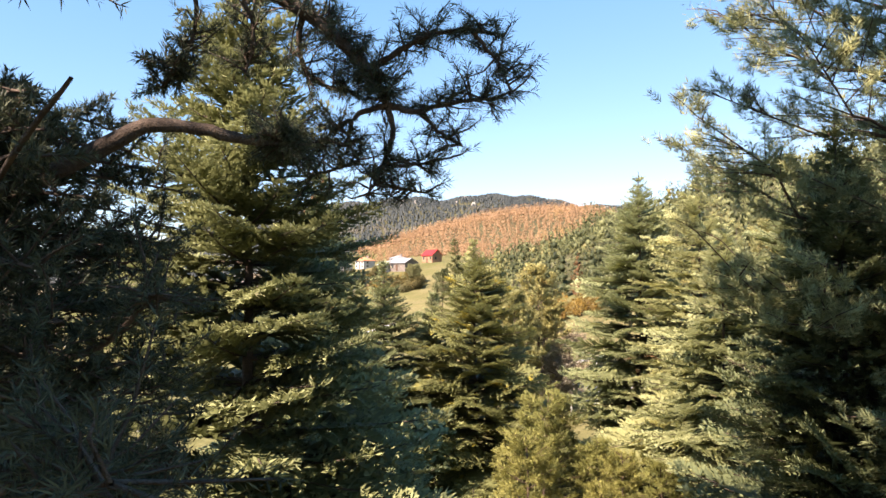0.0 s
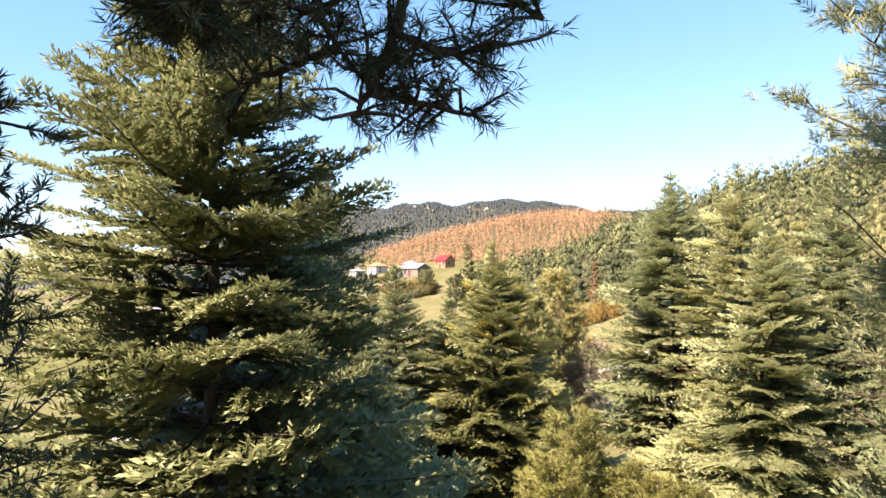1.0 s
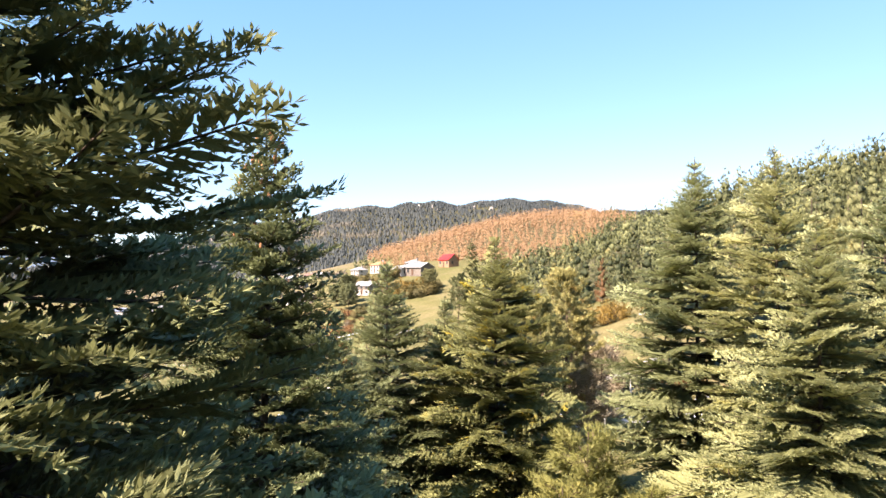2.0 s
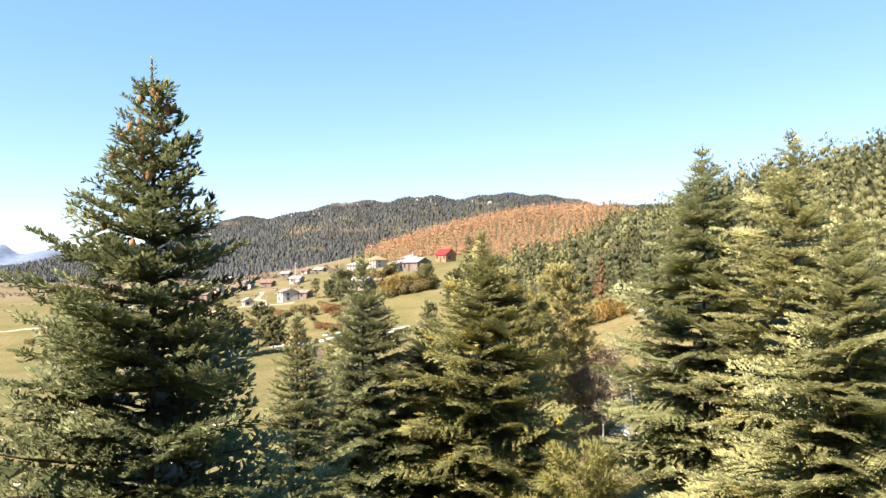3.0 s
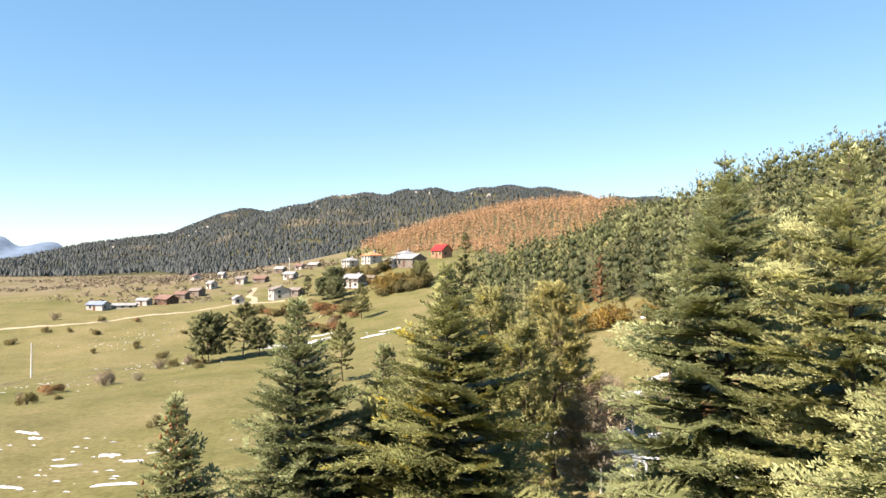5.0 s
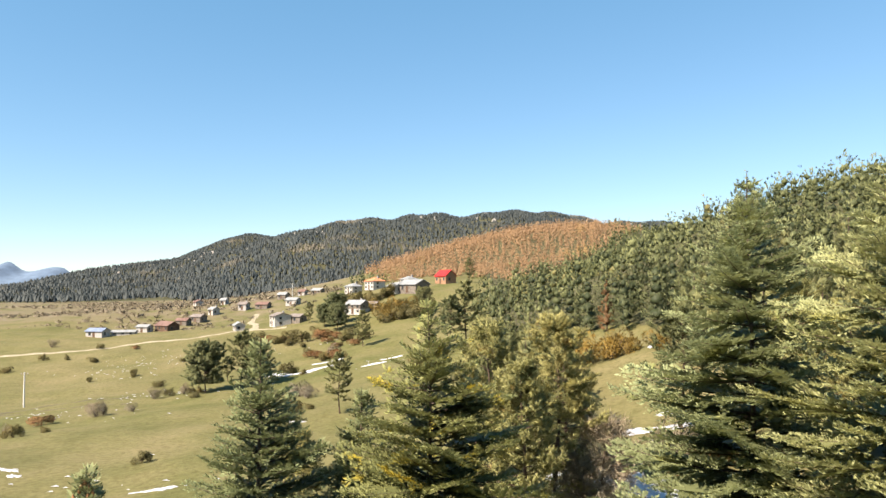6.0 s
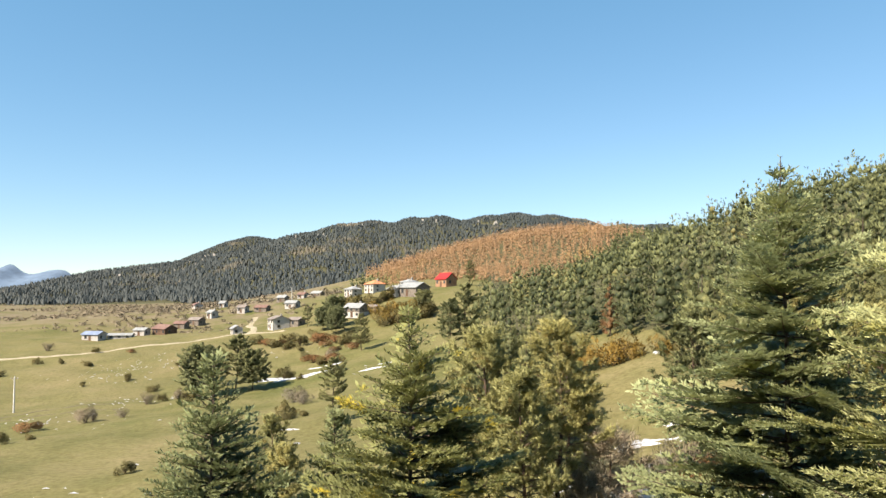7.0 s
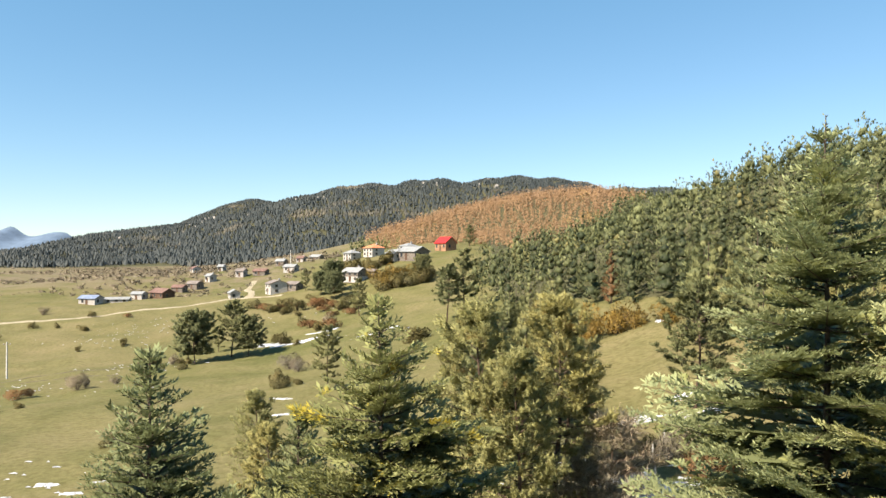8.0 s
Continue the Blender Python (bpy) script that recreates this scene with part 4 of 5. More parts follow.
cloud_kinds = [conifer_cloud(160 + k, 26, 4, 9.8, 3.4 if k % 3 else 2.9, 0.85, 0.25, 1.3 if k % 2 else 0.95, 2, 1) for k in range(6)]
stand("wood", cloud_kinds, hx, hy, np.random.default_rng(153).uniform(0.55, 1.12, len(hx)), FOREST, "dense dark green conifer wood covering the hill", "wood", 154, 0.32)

def larch_edge(x, y):
    left = np.interp(y, [280, 330, 350, 425, 470, 560, 660], [14, 16, -4, -46, -60, -70, -60])
    return (x > left + 6 * np.sin(y * 0.07)) & (y > 290 + 2.0 * (x - 16)) & (x < 0.205 * y + 9 * np.sin(y * 0.05) + 7 * np.sin(y * 0.31 + x * 0.2))


lx, ly = spread(55, 30000, (-90, 200, 285, 690), 4.4, larch_edge)
larch_kinds = [conifer_cloud(70 + k, 13, 3, 11.0, 3.6, 1.5, 0.34, 0.95, 1, 1) for k in range(4)]
stand("larch_wood", larch_kinds, lx, ly, np.random.default_rng(56).uniform(0.7, 1.1, len(lx)) * np.interp(ly, [290, 430, 520], [0.5, 0.55, 0.75]), LARCH, "rust orange larch wood in autumn on the far hill", "wood", 57, 0.2)
ex, ey = spread(58, 5200, (-75, 330, 400, 700), 7.5, lambda x, y: (x > 0.19 * y) | ((y < 470) & (x < np.interp(y, [400, 470], [-40, -62])) & (x > np.interp(y, [400, 470], [-46, -85]))))
stand("wood_edge", [conifer_cloud(90 + k, 12, 3, 9.8, 3.0, 1.0, 0.4, 0.5, 1, 1) for k in range(4)], ex, ey, np.random.default_rng(59).uniform(0.7, 1.1, len(ex)), FOREST, "green conifers along the foot of the larch wood", "wood", 61)

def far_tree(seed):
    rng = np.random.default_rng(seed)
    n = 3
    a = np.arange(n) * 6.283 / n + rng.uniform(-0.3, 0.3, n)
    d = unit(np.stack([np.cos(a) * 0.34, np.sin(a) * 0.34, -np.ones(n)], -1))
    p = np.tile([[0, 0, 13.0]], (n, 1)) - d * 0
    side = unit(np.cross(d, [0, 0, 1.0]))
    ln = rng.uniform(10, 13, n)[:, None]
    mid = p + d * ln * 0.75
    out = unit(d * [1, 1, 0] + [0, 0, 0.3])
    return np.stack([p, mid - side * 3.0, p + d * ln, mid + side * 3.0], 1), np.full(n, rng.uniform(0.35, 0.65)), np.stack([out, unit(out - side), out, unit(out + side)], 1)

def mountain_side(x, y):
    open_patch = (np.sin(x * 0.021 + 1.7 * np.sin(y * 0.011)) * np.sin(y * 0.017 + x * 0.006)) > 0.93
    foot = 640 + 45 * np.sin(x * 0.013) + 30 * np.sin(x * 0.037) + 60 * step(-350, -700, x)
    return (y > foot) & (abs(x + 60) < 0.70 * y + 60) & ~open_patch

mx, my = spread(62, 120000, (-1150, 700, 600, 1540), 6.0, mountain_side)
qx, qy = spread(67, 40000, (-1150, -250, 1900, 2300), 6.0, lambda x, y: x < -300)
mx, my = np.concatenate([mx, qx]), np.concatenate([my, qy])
stand("mountain_forest", [far_tree(80 + k) for k in range(5)], mx, my, np.random.default_rng(63).uniform(0.32, 0.66, len(mx)), HAZED_FOREST, "dark conifer forest on the long mountain", "forest", 64, 0.3)


# ---- meadow: bushes, snow, track, pole, fence ----
bush_a = shrub(101, 1.1, 1.7, 1500, 0.26, 0.075, SHRUB)
bush_b = shrub(102, 1.3, 1.5, 1600, 0.26, 0.075, SHRUB)
bush_rust = shrub(103, 1.5, 1.4, 1500, 0.26, 0.07, SHRUB_RUST)
bush_ochre = shrub(104, 1.8, 2.4, 2200, 0.26, 0.075, SHRUB_OCHRE)
bush_twig = shrub(105, 1.4, 1.9, 1300, 0.5, 0.028, TWIGS, 18)
BUSHES = [
    (-33.2, 97.5, 1.0, bush_a), (-65, 171, 1.6, bush_twig), (-63, 174, 1.2, bush_a), (-64, 148, 1.3, bush_twig), (-61, 153, 1.1, bush_twig), (-63, 121, 1.4, bush_a),
    (-66, 124, 1.1, bush_twig), (-60, 124, 0.8, bush_b), (-126, 231, 1.4, bush_a), (-118, 230, 1.2, bush_a), (-117, 247, 1.4, bush_a), (-125, 213, 1.5, bush_b), (-136, 252, 1.7, bush_twig),
    (-60, 178, 1.2, bush_b), (-57, 176, 1.1, bush_a), (-41, 193, 1.6, bush_b), (-26, 146, 1.4, bush_twig), (-24, 129, 1.5, bush_b), (-22.5, 131, 0.9, bush_b),
    (-44, 238, 1.8, bush_rust), (-50, 242, 1.7, bush_rust), (-56, 243, 1.5, bush_rust), (-40, 232, 1.6, bush_rust), (-47, 230, 1.3, bush_b), (-58, 240, 1.6, bush_b), (-36, 225, 1.5, bush_rust),
    (-7.6, 162, 1.7, bush_b), (-9, 163.5, 1.3, bush_a), (22.8, 124, 2.4, bush_ochre), (20.0, 126.5, 2.1, bush_ochre), (25.5, 125, 1.9, bush_ochre), (28.5, 120, 1.6, bush_ochre),
    (16.5, 74.5, 1.5, bush_twig), (18.5, 76, 1.7, bush_twig), (20, 72, 1.5, bush_rust), (17.5, 70, 1.4, bush_rust), (15.5, 77, 1.2, bush_b), (13, 73, 1.2, bush_twig),
    (-37, 188, 1.0, bush_a), (-95, 200, 1.0, bush_a), (-80, 222, 1.1, bush_b), (-70, 214, 0.9, bush_a), (-104, 244, 1.3, bush_rust),
    (-60.1, 175.2, 1.5, bush_twig), (-53.7, 165.7, 1.2, bush_b), (-41.5, 191.2, 2.1, bush_a), (-25.2, 131.6, 1.7, bush_a), (-29.7, 154, 1.9, bush_twig), (-27.5, 150, 1.5, bush_twig),
    (-64.9, 249.5, 2.4, bush_b), (-61.5, 245, 2.2, bush_rust), (-57.7, 240, 2.4, bush_b), (-52.5, 233.5, 2.1, bush_b), (-48.8, 236.5, 2.5, bush_a), (-54, 246, 2.6, bush_b), (-41.9, 217.2, 2.0, bush_b), (-39, 211, 2.2, bush_rust),
    (-36.3, 206.2, 2.2, bush_b), (-32.6, 205.6, 2.4, bush_rust), (-34.5, 210, 1.9, bush_twig), (-43.2, 240.9, 2.4, bush_rust), (-38.5, 236, 2.3, bush_rust), (-35.5, 232, 2.2, bush_b), (-30.4, 222, 1.9, bush_rust), (-28.4, 229, 2.3, bush_b),
    (-33, 238, 2.4, bush_b), (-46, 246, 2.4, bush_b), (-8.2, 166.1, 2.4, bush_b), (-70.4, 139.4, 1.7, bush_rust), (-64.4, 146.2, 1.8, bush_twig), (-72, 190, 1.4, bush_b), (-86, 205, 1.5, bush_a), (-108, 226, 1.5, bush_b)]
for k, (x, y, sc, kind) in enumerate(BUSHES):
    label = {id(bush_a): "dark olive bush on the meadow", id(bush_b): "low spreading olive bush on the meadow", id(bush_rust): "rust brown autumn bush on the slope",
             id(bush_ochre): "ochre autumn bush at the edge of the clearing", id(bush_twig): "leafless grey-brown thorn bush on the meadow"}[id(kind)]
    plant("bush", kind, x, y, label, "bush", "bushes on the meadow", sc * 0.72, k * 67.0, ("stem", "foliage"), 0.15)
rng = np.random.default_rng(110)
for k in range(50):
    x, y = (rng.uniform(-28, -11), rng.uniform(250, 264)) if k < 32 else (rng.uniform(-50, -29), rng.uniform(290, 300))
    plant("bush", (bush_b, bush_a, bush_ochre)[int(rng.integers(0, 3)) if k % 5 == 0 else k % 2], x, y, "tall olive juniper bush below the houses", "bush", "bushes below the houses", float(rng.uniform(1.7, 2.6)), k * 40.0, ("stem", "foliage"), 0.2)

# scrub on the far plain
sx, sy = spread(111, 5200, (-460, -70, 305, 650), 4.0, lambda x, y: (np.sin(x * 0.035 + 0.02 * y) + np.sin(y * 0.05) > -0.35) & (x < -60 - 0.25 * (y - 300)))
scrub_rng = np.random.default_rng(112)
scrub_kinds = []
for k in range(4):
    n = 46
    p = unit(scrub_rng.normal(0, 1, (n, 3))) * scrub_rng.uniform(0.3, 1, (n, 1)) * [1.4, 1.4, 0.7] + [0, 0, 0.6]
    scrub_kinds.append((blades(scrub_rng, p, unit(scrub_rng.normal(0, 0.6, (n, 3)) + [0, 0, 1]), np.full(n, 0.55), np.full(n, 0.28)), scrub_rng.uniform(0, 1, n), np.repeat(unit(p * [1, 1, 1.5])[:, None], 4, 1)))
stand("scrub", scrub_kinds, sx, sy, 0.8 * scrub_rng.uniform(0.5, 1.5, len(sx)) ** 1.4, TWIGS, "grey-brown thorn scrub scattered over the plain", "scrub", 113)
vx, vy = spread(114, 200, (-170, -60, 330, 470), 8.0, lambda x, y: x < -60)
stand("scrub", scrub_kinds, vx, vy, scrub_rng.uniform(1.0, 2.0, len(vx)), TWIGS, "bare grey trees among the village houses", "scrub", 115)


def snow_patch(x, y, a, b, turn, seed):
    """A thin ragged sheet of old snow that follows the ground."""
    rng = np.random.default_rng(seed)
    n, rings = 64, 6
    ang = np.arange(n) * 2 * math.pi / n
    edge = np.maximum(0.2, 1 + 0.32 * np.sin(2 * ang + rng.uniform(0, 6)) + 0.34 * np.sin(5 * ang + rng.uniform(0, 6)) + 0.26 * np.sin(11 * ang + rng.uniform(0, 6)) + rng.normal(0, 0.16, n))
    c, s = math.cos(turn), math.sin(turn)
    v = [[x, y, float(land(x, y)) + 0.12]]
    for k in range(1, rings + 1):
        r = k / rings
        lx_, ly_ = a * r * edge * np.cos(ang), b * r * edge * np.sin(ang)
        X, Y = x + lx_ * c - ly_ * s, y + lx_ * s + ly_ * c
        v += np.stack([X, Y, land(X, Y) + (0.13 if k < rings else -0.04) + 0.02 * rng.normal(0, 1, n)], -1).tolist()
    me = bpy.data.meshes.new("snow_patch")
    faces = [(0, 1 + j, 1 + (j + 1) % n) for j in range(n)]
    for k in range(rings - 1):
        o = 1 + k * n
        faces += [(o + j, o + n + j, o + n + (j + 1) % n, o + (j + 1) % n) for j in range(n)]
    me.from_pydata([tuple(q) for q in v], [], faces)
    me.polygons.foreach_set("use_smooth", np.ones(len(me.polygons), bool))
    me.materials.append(SNOW)
    return tagged(new("snow_patch", me), "ragged patch of old snow on the grass", "snow", "snow patches")


for k, (x, y, a, b, turn) in enumerate([
        (14.6, 68.5, 2.6, 3.6, 0.3), (12.6, 72.5, 1.6, 1.2, 0.2), (17.2, 85.5, 2.2, 0.9, 0.1), (21.8, 84.5, 2.0, 1.0, -0.2), (13.2, 64.6, 1.5, 1.3, 0.0), (17.8, 62.5, 1.4, 2.0, 0.4),
        (20.5, 66.0, 1.3, 1.6, 0.9), (10.2, 77.5, 1.5, 0.8, 0.1), (21.6, 89.5, 1.2, 0.5, 0.2), (-33.0, 86.2, 1.5, 0.8, 0.1), (-27.0, 87.0, 2.6, 0.6, 0.25), (-29.2, 83.6, 1.8, 0.5, 0.1),
        (-35.5, 83.2, 1.9, 0.4, 0.0), (-37.5, 85.3, 0.9, 0.5, 0.0), (-28.5, 68.0, 3.4, 1.2, 0.1), (-23.5, 70.8, 2.0, 0.6, 0.0), (-34.0, 66.0, 2.0, 0.6, 0.1), (-47.0, 95.6, 1.7, 0.3, -0.3),
        (-36.0, 74.8, 2.6, 0.22, 0.0), (-27.0, 75.2, 2.8, 0.2, 0.0), (-44.5, 93.0, 0.8, 0.5, 0.0), (-45.4, 193.5, 5.2, 2.2, 0.1), (-37.5, 191.5, 5.5, 2.4, 0.15), (-34.0, 203.0, 3.0, 0.8, 0.1),
        (-20.0, 185.0, 3.2, 0.6, 0.1), (-16.0, 190.0, 2.4, 0.5, 0.2), (-22, 120, 1.4, 0.3, 0.0), (-19, 110, 1.0, 0.3, 0.1), (28.5, 122.5, 0.7, 1.0, 0.0), (-5.5, 58, 1.0, 0.7, 0.0), (-1.5, 60, 0.9, 0.6, 0.5)]):
    snow_patch(x, y, a * (0.5 if -40 < x < -15 and y < 110 else 0.9), b * (0.5 if -40 < x < -15 and y < 110 else 0.8), turn, 120 + k)

# flecks of snow and pale stones
rng = np.random.default_rng(160)
fleck = []
for cx, cy, wx, wy, n in ((-92, 218, 13, 16, 110), (-68, 176, 12, 10, 40), (-40, 90, 16, 14, 26), (-34, 76, 14, 9, 40), (-75, 150, 16, 12, 50), (-48, 232, 14, 5, 26), (-18, 187, 7, 5, 22), (13, 72, 7, 8, 26)):
    X, Y = rng.normal(cx, wx * 0.6, n), rng.normal(cy, wy * 0.6, n)
    for k in range(n):
        r = rng.uniform(0.08, 0.28)
        o = np.array([X[k], Y[k], float(land(X[k], Y[k])) + 0.05])
        q = o + np.array([[-r * rng.uniform(1, 2.4), 0, -0.03], [0, -r * 0.5, 0.02], [r * rng.uniform(1, 2.4), 0, -0.03], [0, r * 0.5, 0.06]])
        fleck.append(q)
tagged(new("snow_flecks", mesh_of("snow_flecks", np.array(fleck), np.arange(len(fleck) * 4).reshape(-1, 4), SNOW)), "scattered flecks of snow left in the grass", "snow", kind="stuff")


def ribbon(name, pts, half, lift, mat, label, category, wobble=0.0):
    """A strip that follows the ground along a line."""
    pts = np.array(pts, float)
    d = np.r_[0, np.cumsum(np.linalg.norm(np.diff(pts, axis=0), axis=1))]
    u = np.arange(0, d[-1], 2.0)
    line = np.stack([np.interp(u, d, pts[:, 0]), np.interp(u, d, pts[:, 1])], -1)
    for _ in range(6):
        line[1:-1] = 0.25 * line[:-2] + 0.5 * line[1:-1] + 0.25 * line[2:]
    t = unit(np.gradient(line, axis=0))
    nrm = np.stack([-t[:, 1], t[:, 0]], -1)
    w = half * (1 + wobble * np.sin(u * 0.4) * np.sin(u * 0.13 + 1))
    cols = []
    for k in (-1, -0.5, 0, 0.5, 1):
        q = line + nrm * (w * k)[:, None]
        cols.append(np.stack([q[:, 0], q[:, 1], land(q[:, 0], q[:, 1]) + lift * (1 if abs(k) < 1 else -0.3)], -1))
    v, n = np.concatenate(cols), len(line)
    i, j = np.meshgrid(np.arange(4), np.arange(n - 1), indexing="ij")
    f = np.stack([i * n + j, i * n + j + 1, (i + 1) * n + j + 1, (i + 1) * n + j], -1).reshape(-1, 4)
    return tagged(new(name, mesh_of(name, v, f, mat, smooth=True)), label, category, kind="structure")


ribbon("road", [(-230, 200), (-180, 219), (-144.5, 234.8), (-126.5, 241.4), (-111, 252), (-95, 260), (-80, 267.5), (-72, 268), (-60, 266)], 1.25, 0.12, TRACK, "pale dirt track across the meadow", "road", 0.15)
ribbon("road", [(-74, 268), (-76, 280), (-84, 300), (-95, 330), (-100, 360)], 1.5, 0.12, TRACK, "pale dirt track up to the village", "road", 0.15)
for pts in ([(-112, 146), (-100, 152), (-88, 165), (-80, 171), (-70, 174)], [(-96, 158), (-84, 160), (-74, 166), (-66, 166)], [(-120, 140), (-106, 144), (-95, 151)]):
    ribbon("ditch", pts, 0.55, 0.06, DITCH, "dark eroded earth ditch in the meadow", "ditch", 0.5)


def box(x0, x1, y0, y1, z0, z1):
    v = [(x, y, z) for z in (z0, z1) for x, y in ((x0, y0), (x1, y0), (x1, y1), (x0, y1))]
    return v, [(3, 2, 1, 0), (4, 5, 6, 7), (0, 1, 5, 4), (1, 2, 6, 5), (2, 3, 7, 6), (3, 0, 4, 7)]


def solid(name, pieces, mat):
    me, vs, fs = bpy.data.meshes.new(name), [], []
    for v, f in pieces:
        fs += [tuple(i + len(vs) for i in g) for g in f]
        vs += v
    me.from_pydata(vs, [], fs)
    me.materials.append(mat)
    return me


def utility_pole(x, y, high, label):
    t = thing("utility_pole", x, y, float(land(x, y)) - 0.2, label, "pole", "utility poles")
    part("shaft", tubes_mesh("shaft", [tube([(0, 0, 0), (0, 0, high * 0.5), (0, 0, high)], [0.19, 0.16, 0.12], 8)], CONCRETE), t)
    part("crossarm", solid("crossarm", [box(-0.8, 0.8, -0.05, 0.05, high - 0.5, high - 0.38)], TIMBER), t)
    for k in (-0.7, 0.0, 0.7):
        part("insulator", tubes_mesh("insulator", [tube([(k, 0, high - 0.38), (k, 0, high - 0.28), (k, 0, high - 0.2)], [0.05, 0.06, 0.02], 6)], PLASTER), t)


utility_pole(-91.5, 168.0, 7.7, "pale concrete utility pole standing in the meadow")
utility_pole(-92.0, 395.0, 7.5, "pale utility pole in the village")


def fence_post(x, y, high, turn):
    t = thing("fence_post", x, y, float(land(x, y)) - 0.15, "pale weathered wooden fence post in the snow", "fence post", "fence posts", turn)
    part("stake", tubes_mesh("stake", [tube([(0, 0, 0), (0.02, 0, high * 0.6), (0.03, 0.01, high)], [0.075, 0.07, 0.05], 6)], CONCRETE), t)


for k, (x, y, h) in enumerate([(10.6, 62.2, 1.7), (13.3, 63.2, 1.5), (13.8, 66.6, 1.4), (14.6, 70.6, 1.4), (15.4, 74.4, 1.4), (16.2, 64.0, 1.4), (17.2, 78.5, 1.3)]):
    fence_post(x, y, h, k * 50)

bare_tree_mesh = pine_tree(130, 5.2, 0.8, 1.9, 46, 9, 3, 9, 0.5, 0.020, TWIGS_PALE, heart=0)
plant("bare_tree", bare_tree_mesh, 10.9, 65.5, "leafless grey-brown thorn tree beside the snow", "tree", "bare trees", 1.25, 0)
plant("bare_tree", bare_tree_mesh, 9.4, 64.0, "leafless grey-brown thorn tree beside the snow", "tree", "bare trees", 0.95, 120)
plant("young_pine", pine_young, 5.0, 37.5, "scraggly yellow-green young pine", "tree", "young pines", 1.45, 300)
plant("young_pine", pine_young, 3.6, 33.5, "scraggly yellow-green young pine", "tree", "young pines", 1.2, 30)

# ---- houses ----
def window(parent, x, y, z, w, h, face, label=""):
    """A framed pane on a wall that looks along face."""
    fx_, fy_ = face
    ax = (abs(fy_), abs(fx_))

    def slab(name, ww, hh, out, thick, mat, up):
        cx, cy = x + fx_ * out, y + fy_ * out
        hx_, hy_ = ax[0] * ww / 2 + abs(fx_) * thick / 2, ax[1] * ww / 2 + abs(fy_) * thick / 2
        return part(name, solid(name, [box(cx - hx_, cx + hx_, cy - hy_, cy + hy_, z - hh / 2, z + hh / 2)], mat), up)

    f = slab("window", w + 0.16, h + 0.16, 0.02, 0.08, TIMBER, parent)
    slab("pane", w, h, 0.065, 0.03, GLASS, f)
    return f


def house(name, x, y, turn, w, d, h, rise, wall, roof, label, hip=False, upper=None, rows=1, cols=3, chimney=True, door=True, eave=0.4, scale=1.0, group="village houses"):
    """A house with its long side w along its own x; front towards -y."""
    t = thing(name, x, y, float(land(x, y)) - 0.5, label, "house", group, turn, scale)
    h0 = 0.5
    a, b = w / 2, d / 2
    zt = h0 + h
    split = h0 + h * 0.5 if upper else zt
    part("wall", solid("wall", [box(-a, a, -b, b, 0, split)], wall), t)
    if upper:
        part("upper_wall", solid("upper_wall", [box(-a - 0.05, a + 0.05, -b - 0.05, b + 0.05, split, zt)], upper), t, "weathered timber upper floor")
    o, th = eave, 0.14
    if hip:
        r = max(a - b, 0.2)
        lo = [(-a - o, -b - o, zt), (a + o, -b - o, zt), (a + o, b + o, zt), (-a - o, b + o, zt)]
        top = [(-r, 0, zt + rise), (r, 0, zt + rise)]
        v = lo + [(p[0], p[1], p[2] + th) for p in lo] + [(p[0], p[1], p[2] + th) for p in top]
        f = [(3, 2, 1, 0), (0, 1, 5, 4), (1, 2, 6, 5), (2, 3, 7, 6), (3, 0, 4, 7), (4, 5, 9, 8), (6, 7, 8, 9), (5, 6, 9), (7, 4, 8)]
        part("roof", solid("roof", [(v, f)], roof), t)
    else:
        gm = upper or wall
        for s in (-1, 1):
            part("gable", solid("gable", [([(s * a, -b, zt), (s * a, b, zt), (s * a, 0, zt + rise), (s * (a - 0.2), -b, zt), (s * (a - 0.2), b, zt), (s * (a - 0.2), 0, zt + rise)],
                                           [(0, 1, 2), (3, 5, 4), (0, 2, 5, 3), (1, 4, 5, 2), (0, 3, 4, 1)])], gm), t)
        drop = rise / b * o
        for s in (-1, 1):
            e, m = (s * (b + o), zt - drop), (0.0, zt + rise)
            v = []
            for xx in (-a - o, a + o):
                v += [(xx, e[0], e[1]), (xx, m[0], m[1]), (xx, m[0], m[1] + th), (xx, e[0], e[1] + th)]
            part("roof", solid("roof", [(v, [(0, 1, 2, 3), (7, 6, 5, 4), (0, 4, 5, 1), (1, 5, 6, 2), (2, 6, 7, 3), (3, 7, 4, 0)])], roof), t)
    if chimney:
        part("chimney", solid("chimney", [box(a * 0.3, a * 0.3 + 0.6, 0.3, 0.9, zt, zt + rise + 0.7)], PLASTER_GREY), t, "plastered chimney")
    fh = h / rows
    for r in range(rows):
        for c in range(cols):
            if door and r == 0 and c == cols // 2:
                part("door", solid("door", [box(-0.5, 0.5, -b - 0.06, -b + 0.02, h0 * 0.6, h0 * 0.6 + 2.0)], TIMBER_BROWN), t, "brown wooden door")
                continue
            window(t, (c + 0.5) / cols * w - a, -b - (0.05 if r and upper else 0.0), h0 + fh * (r + 0.55), 0.9, min(1.1, fh * 0.5), (0, -1))
        for s in (-1, 1):
            window(t, s * (a + (0.05 if r and upper else 0.0)), -b * 0.3, h0 + fh * (r + 0.55), 0.8, min(1.0, fh * 0.45), (s, 0))
    return t


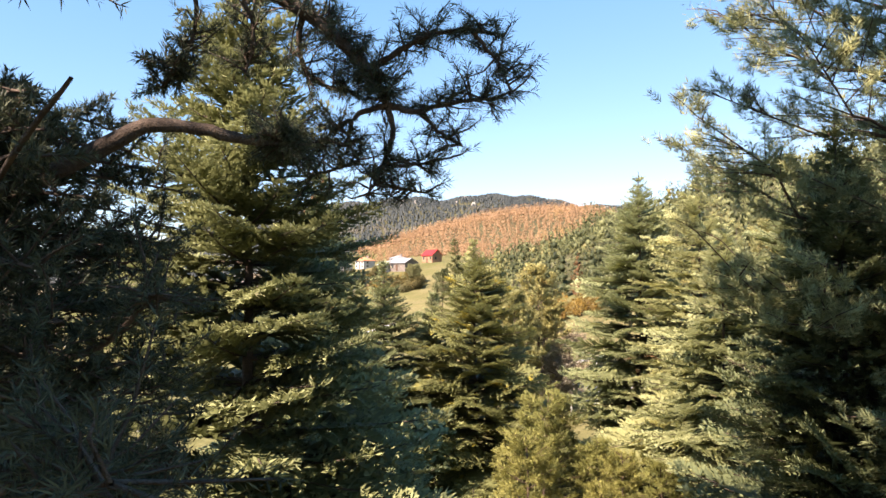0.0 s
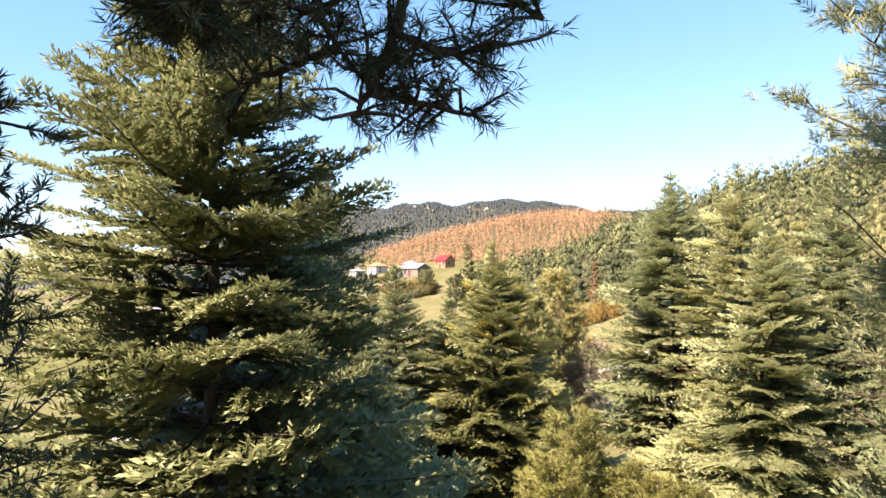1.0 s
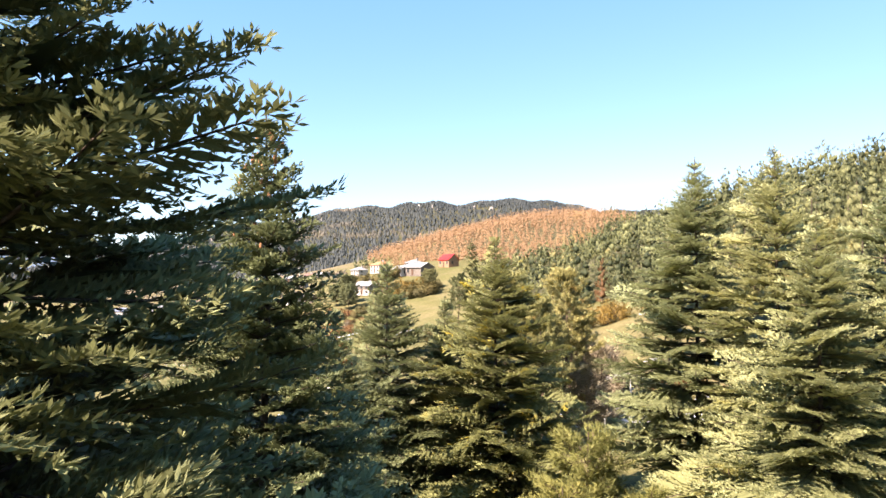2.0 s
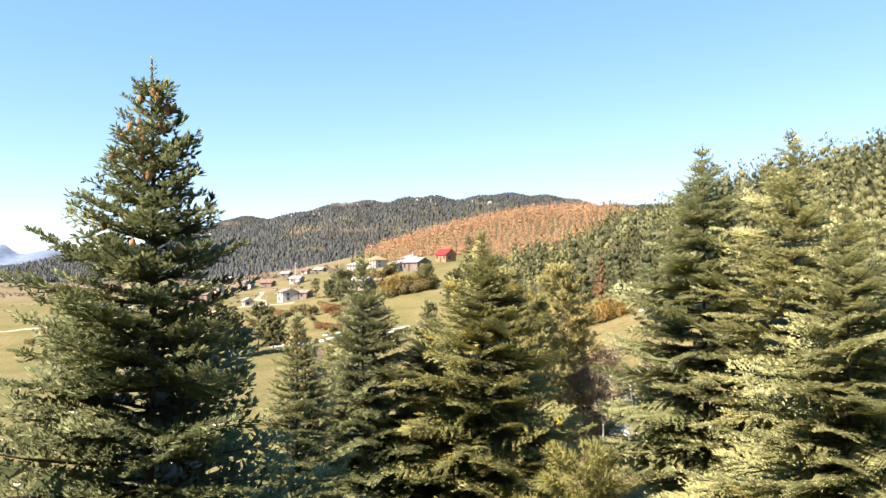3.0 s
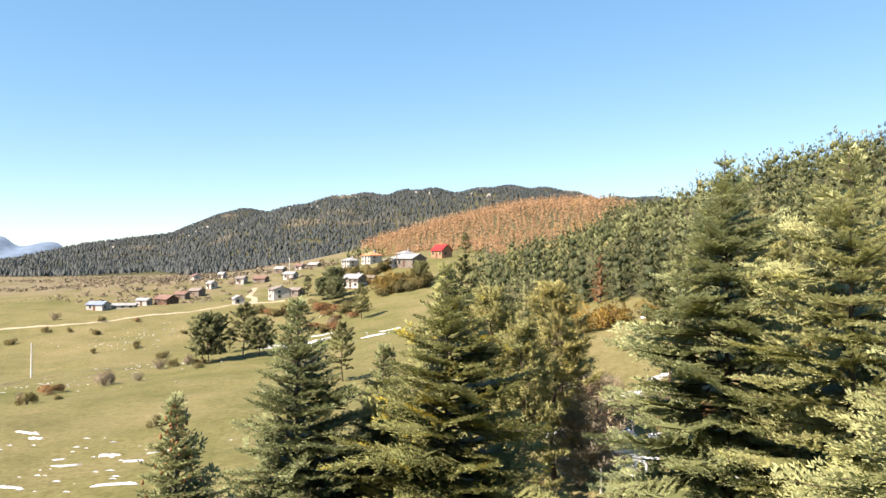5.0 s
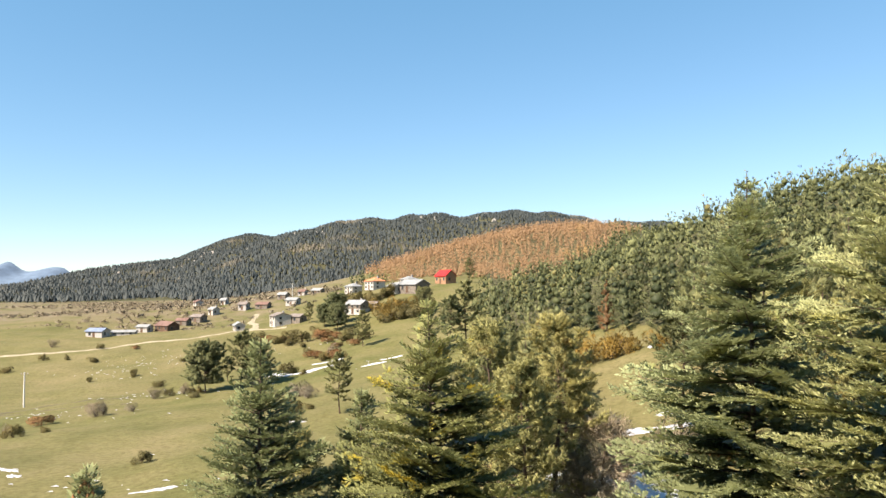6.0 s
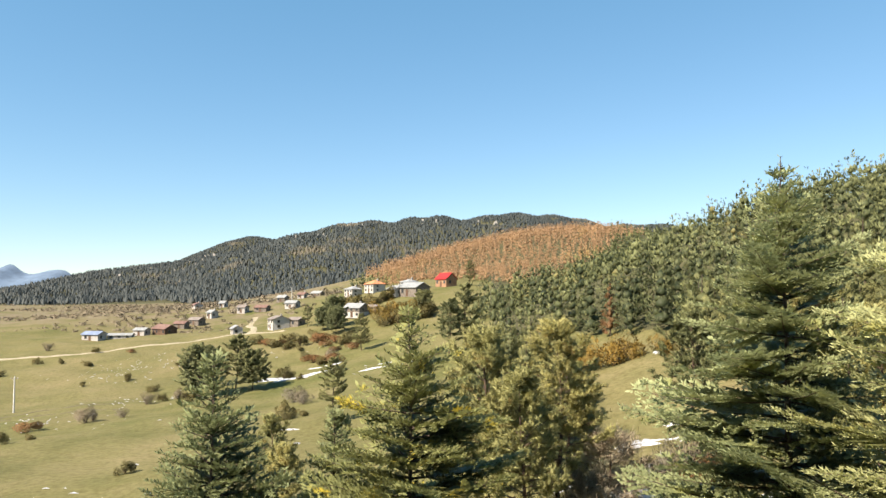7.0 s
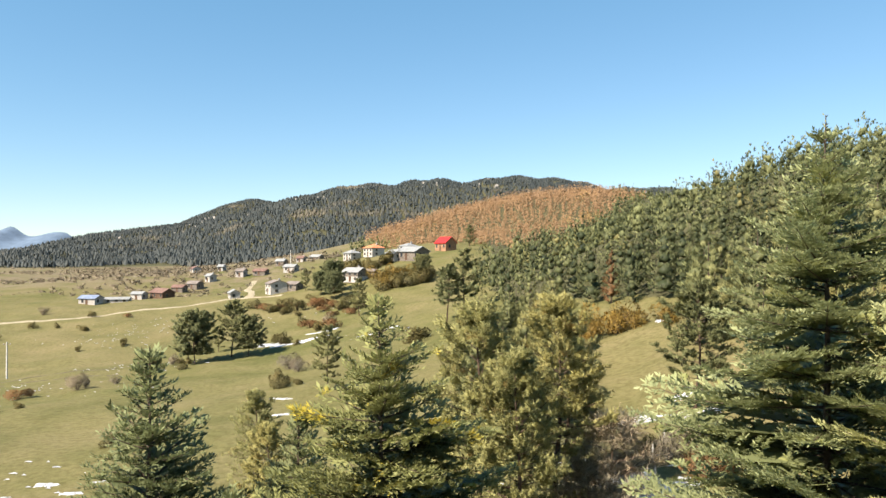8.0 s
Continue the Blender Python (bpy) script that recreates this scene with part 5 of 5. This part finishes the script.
house("house", -8.0, 319.0, -52, 7.0, 5.0, 2.9, 2.1, PLASTER_OCHRE, RED_SHEET, "small ochre timber house with a bright red sheet roof", cols=3, chimney=False, scale=1.08)
house("house", -27.0, 303.0, -46, 5.0, 5.0, 2.6, 1.2, PLASTER, GREY_SHEET, "white house with a pale grey roof", cols=3, scale=1.06)
house("house", -22.5, 309.0, -48, 5.0, 4.5, 3.6, 1.1, PLASTER, GREY_SHEET, "white house with a cream roof behind the barn", hip=True, cols=2, rows=2, scale=1.06)
house("barn", -19.8, 300.0, -44, 8.0, 5.5, 2.4, 1.3, TIMBER, GREY_SHEET, "dark timber barn with a pale grey roof", cols=2, chimney=False, scale=1.3)
house("house", -41.0, 343.0, -50, 7.0, 6.0, 3.3, 1.6, PLASTER, ORANGE_TILE, "two-storey white house with an orange hip roof", hip=True, rows=2, cols=3, scale=1.06)
house("house", -52.0, 350.0, -50, 6.5, 5.0, 3.0, 1.3, PLASTER, GREY_SHEET, "two-storey white house with a pale hip roof", hip=True, rows=2, cols=3, scale=1.06)
house("house", -38.0, 274.5, -30, 7.0, 5.5, 3.2, 1.4, PLASTER, GREY_SHEET, "two-storey house with white base, timber upper floor and grey sheet roof", upper=TIMBER, rows=2, cols=3)
house("shed", -32.4, 276.5, -14, 3.2, 3.0, 2.0, 0.7, TIMBER, DARK_TILE, "small dark timber shed beside the house", cols=1, chimney=False, door=False)
house("house", -65.8, 274.5, -58, 6.4, 6.0, 3.4, 1.1, PLASTER, DARK_TILE, "white house with a dark tiled roof", rows=2, cols=2)
house("shed", -59.4, 274.5, -30, 5.0, 3.6, 2.2, 0.8, TIMBER, DARK_TILE, "low dark timber shed beside the white house", cols=1, chimney=False, door=False)
house("shed", -80.2, 272.5, -62, 5.0, 3.4, 2.0, 1.0, PLASTER_GREY, GREY_SHEET, "small grey shed with a pale sheet roof", cols=1, chimney=False, door=False)
house("barn", -122.0, 309.0, -34, 9.0, 5.5, 2.4, 1.5, TIMBER_BROWN, RUST_SHEET, "long brown timber barn with a rusty roof", cols=4, chimney=False)
house("shed", -127.5, 339.0, -12, 5.5, 4.0, 2.0, 1.0, TIMBER, RUST_SHEET, "small timber shed with a rusty roof", cols=1, chimney=False)
house("shed", -130.0, 306.0, -10, 5.0, 4.0, 2.2, 0.8, PLASTER_GREY, GREY_SHEET, "low grey shed with a sheet roof", cols=1, chimney=False)
house("shed", -136.0, 281.0, -12, 7.0, 4.5, 2.2, 1.0, PLASTER_GREY, BLUE_SHEET, "low shed with a blue-grey sheet roof", cols=2, chimney=False)
house("shed", -128.5, 286.0, 10, 8.5, 4.0, 1.2, 0.6, PLASTER_GREY, GREY_SHEET, "long low shed with a pale sheet roof", cols=3, chimney=False, door=False)
for k, (x, y, w, roof, wall) in enumerate([(-141.9, 393.9, 6, RUST_SHEET, PLASTER), (-128.3, 394.9, 2.8, GREY_SHEET, PLASTER), (-110.4, 372.0, 4.2, DARK_TILE, PLASTER_GREY), (-100.6, 371.5, 6.5, RUST_SHEET, TIMBER),
                                           (-96.5, 394.0, 4.8, GREY_SHEET, TIMBER), (-84.4, 366.6, 6.0, GREY_SHEET, PLASTER_GREY), (-87.0, 398.8, 4.2, RUST_SHEET, PLASTER_GREY), (-124.8, 350.0, 6.5, DARK_TILE, TIMBER),
                                           (-122.7, 364.0, 3.3, GREY_SHEET, PLASTER), (-82.0, 412.0, 6.5, GREY_SHEET, TIMBER)]):
    names = {RUST_SHEET.name: "rusty roof", GREY_SHEET.name: "pale grey roof", ORANGE_TILE.name: "orange tiled roof", DARK_TILE.name: "dark tiled roof"}
    house("house", x, y, (k * 47) % 50 - 55, w, 4.2, 1.9 + (k % 3) * 0.35, 1.1, wall, roof, "village house with pale walls and a " + names[roof.name], cols=2, chimney=k % 2 == 0)

# pale rock on the mountain's crest and slopes
rng = np.random.default_rng(210)
rx, ry = rng.uniform(-620, 330, 700), rng.uniform(1180, 1500, 700)
ry = np.where(rng.uniform(0, 1, 700) < 0.6, rng.uniform(1420, 1495, 700), ry)
keep = np.sin(rx * 0.024 + 2.0) + np.sin(rx * 0.061 + 0.02 * ry) > 0.35
rx, ry = rx[keep], ry[keep]
rock = []
for x, y in zip(rx, ry):
    a, h = rng.uniform(1.5, 5), rng.uniform(2, 6.5)
    o = np.array([x, y, float(land(x, y))])
    rock += [o + np.array([[-a, 0, -1], [a, 0, -1], [a * rng.uniform(0.2, 0.8), 2, h], [-a * rng.uniform(0.2, 0.8), 2, h * rng.uniform(0.6, 1)]]),
             o + np.array([[-a, 0, -1], [-a * 0.5, 2, h * 0.9], [-a * 0.4, 5, h * 0.8], [-a * 1.2, 5, -1]])]
tagged(new("rock_outcrops", mesh_of("rock_outcrops", np.array(rock), np.arange(len(rock) * 4).reshape(-1, 4), STONE)), "pale rock outcrops among the trees of the mountain", "rock", kind="stuff")
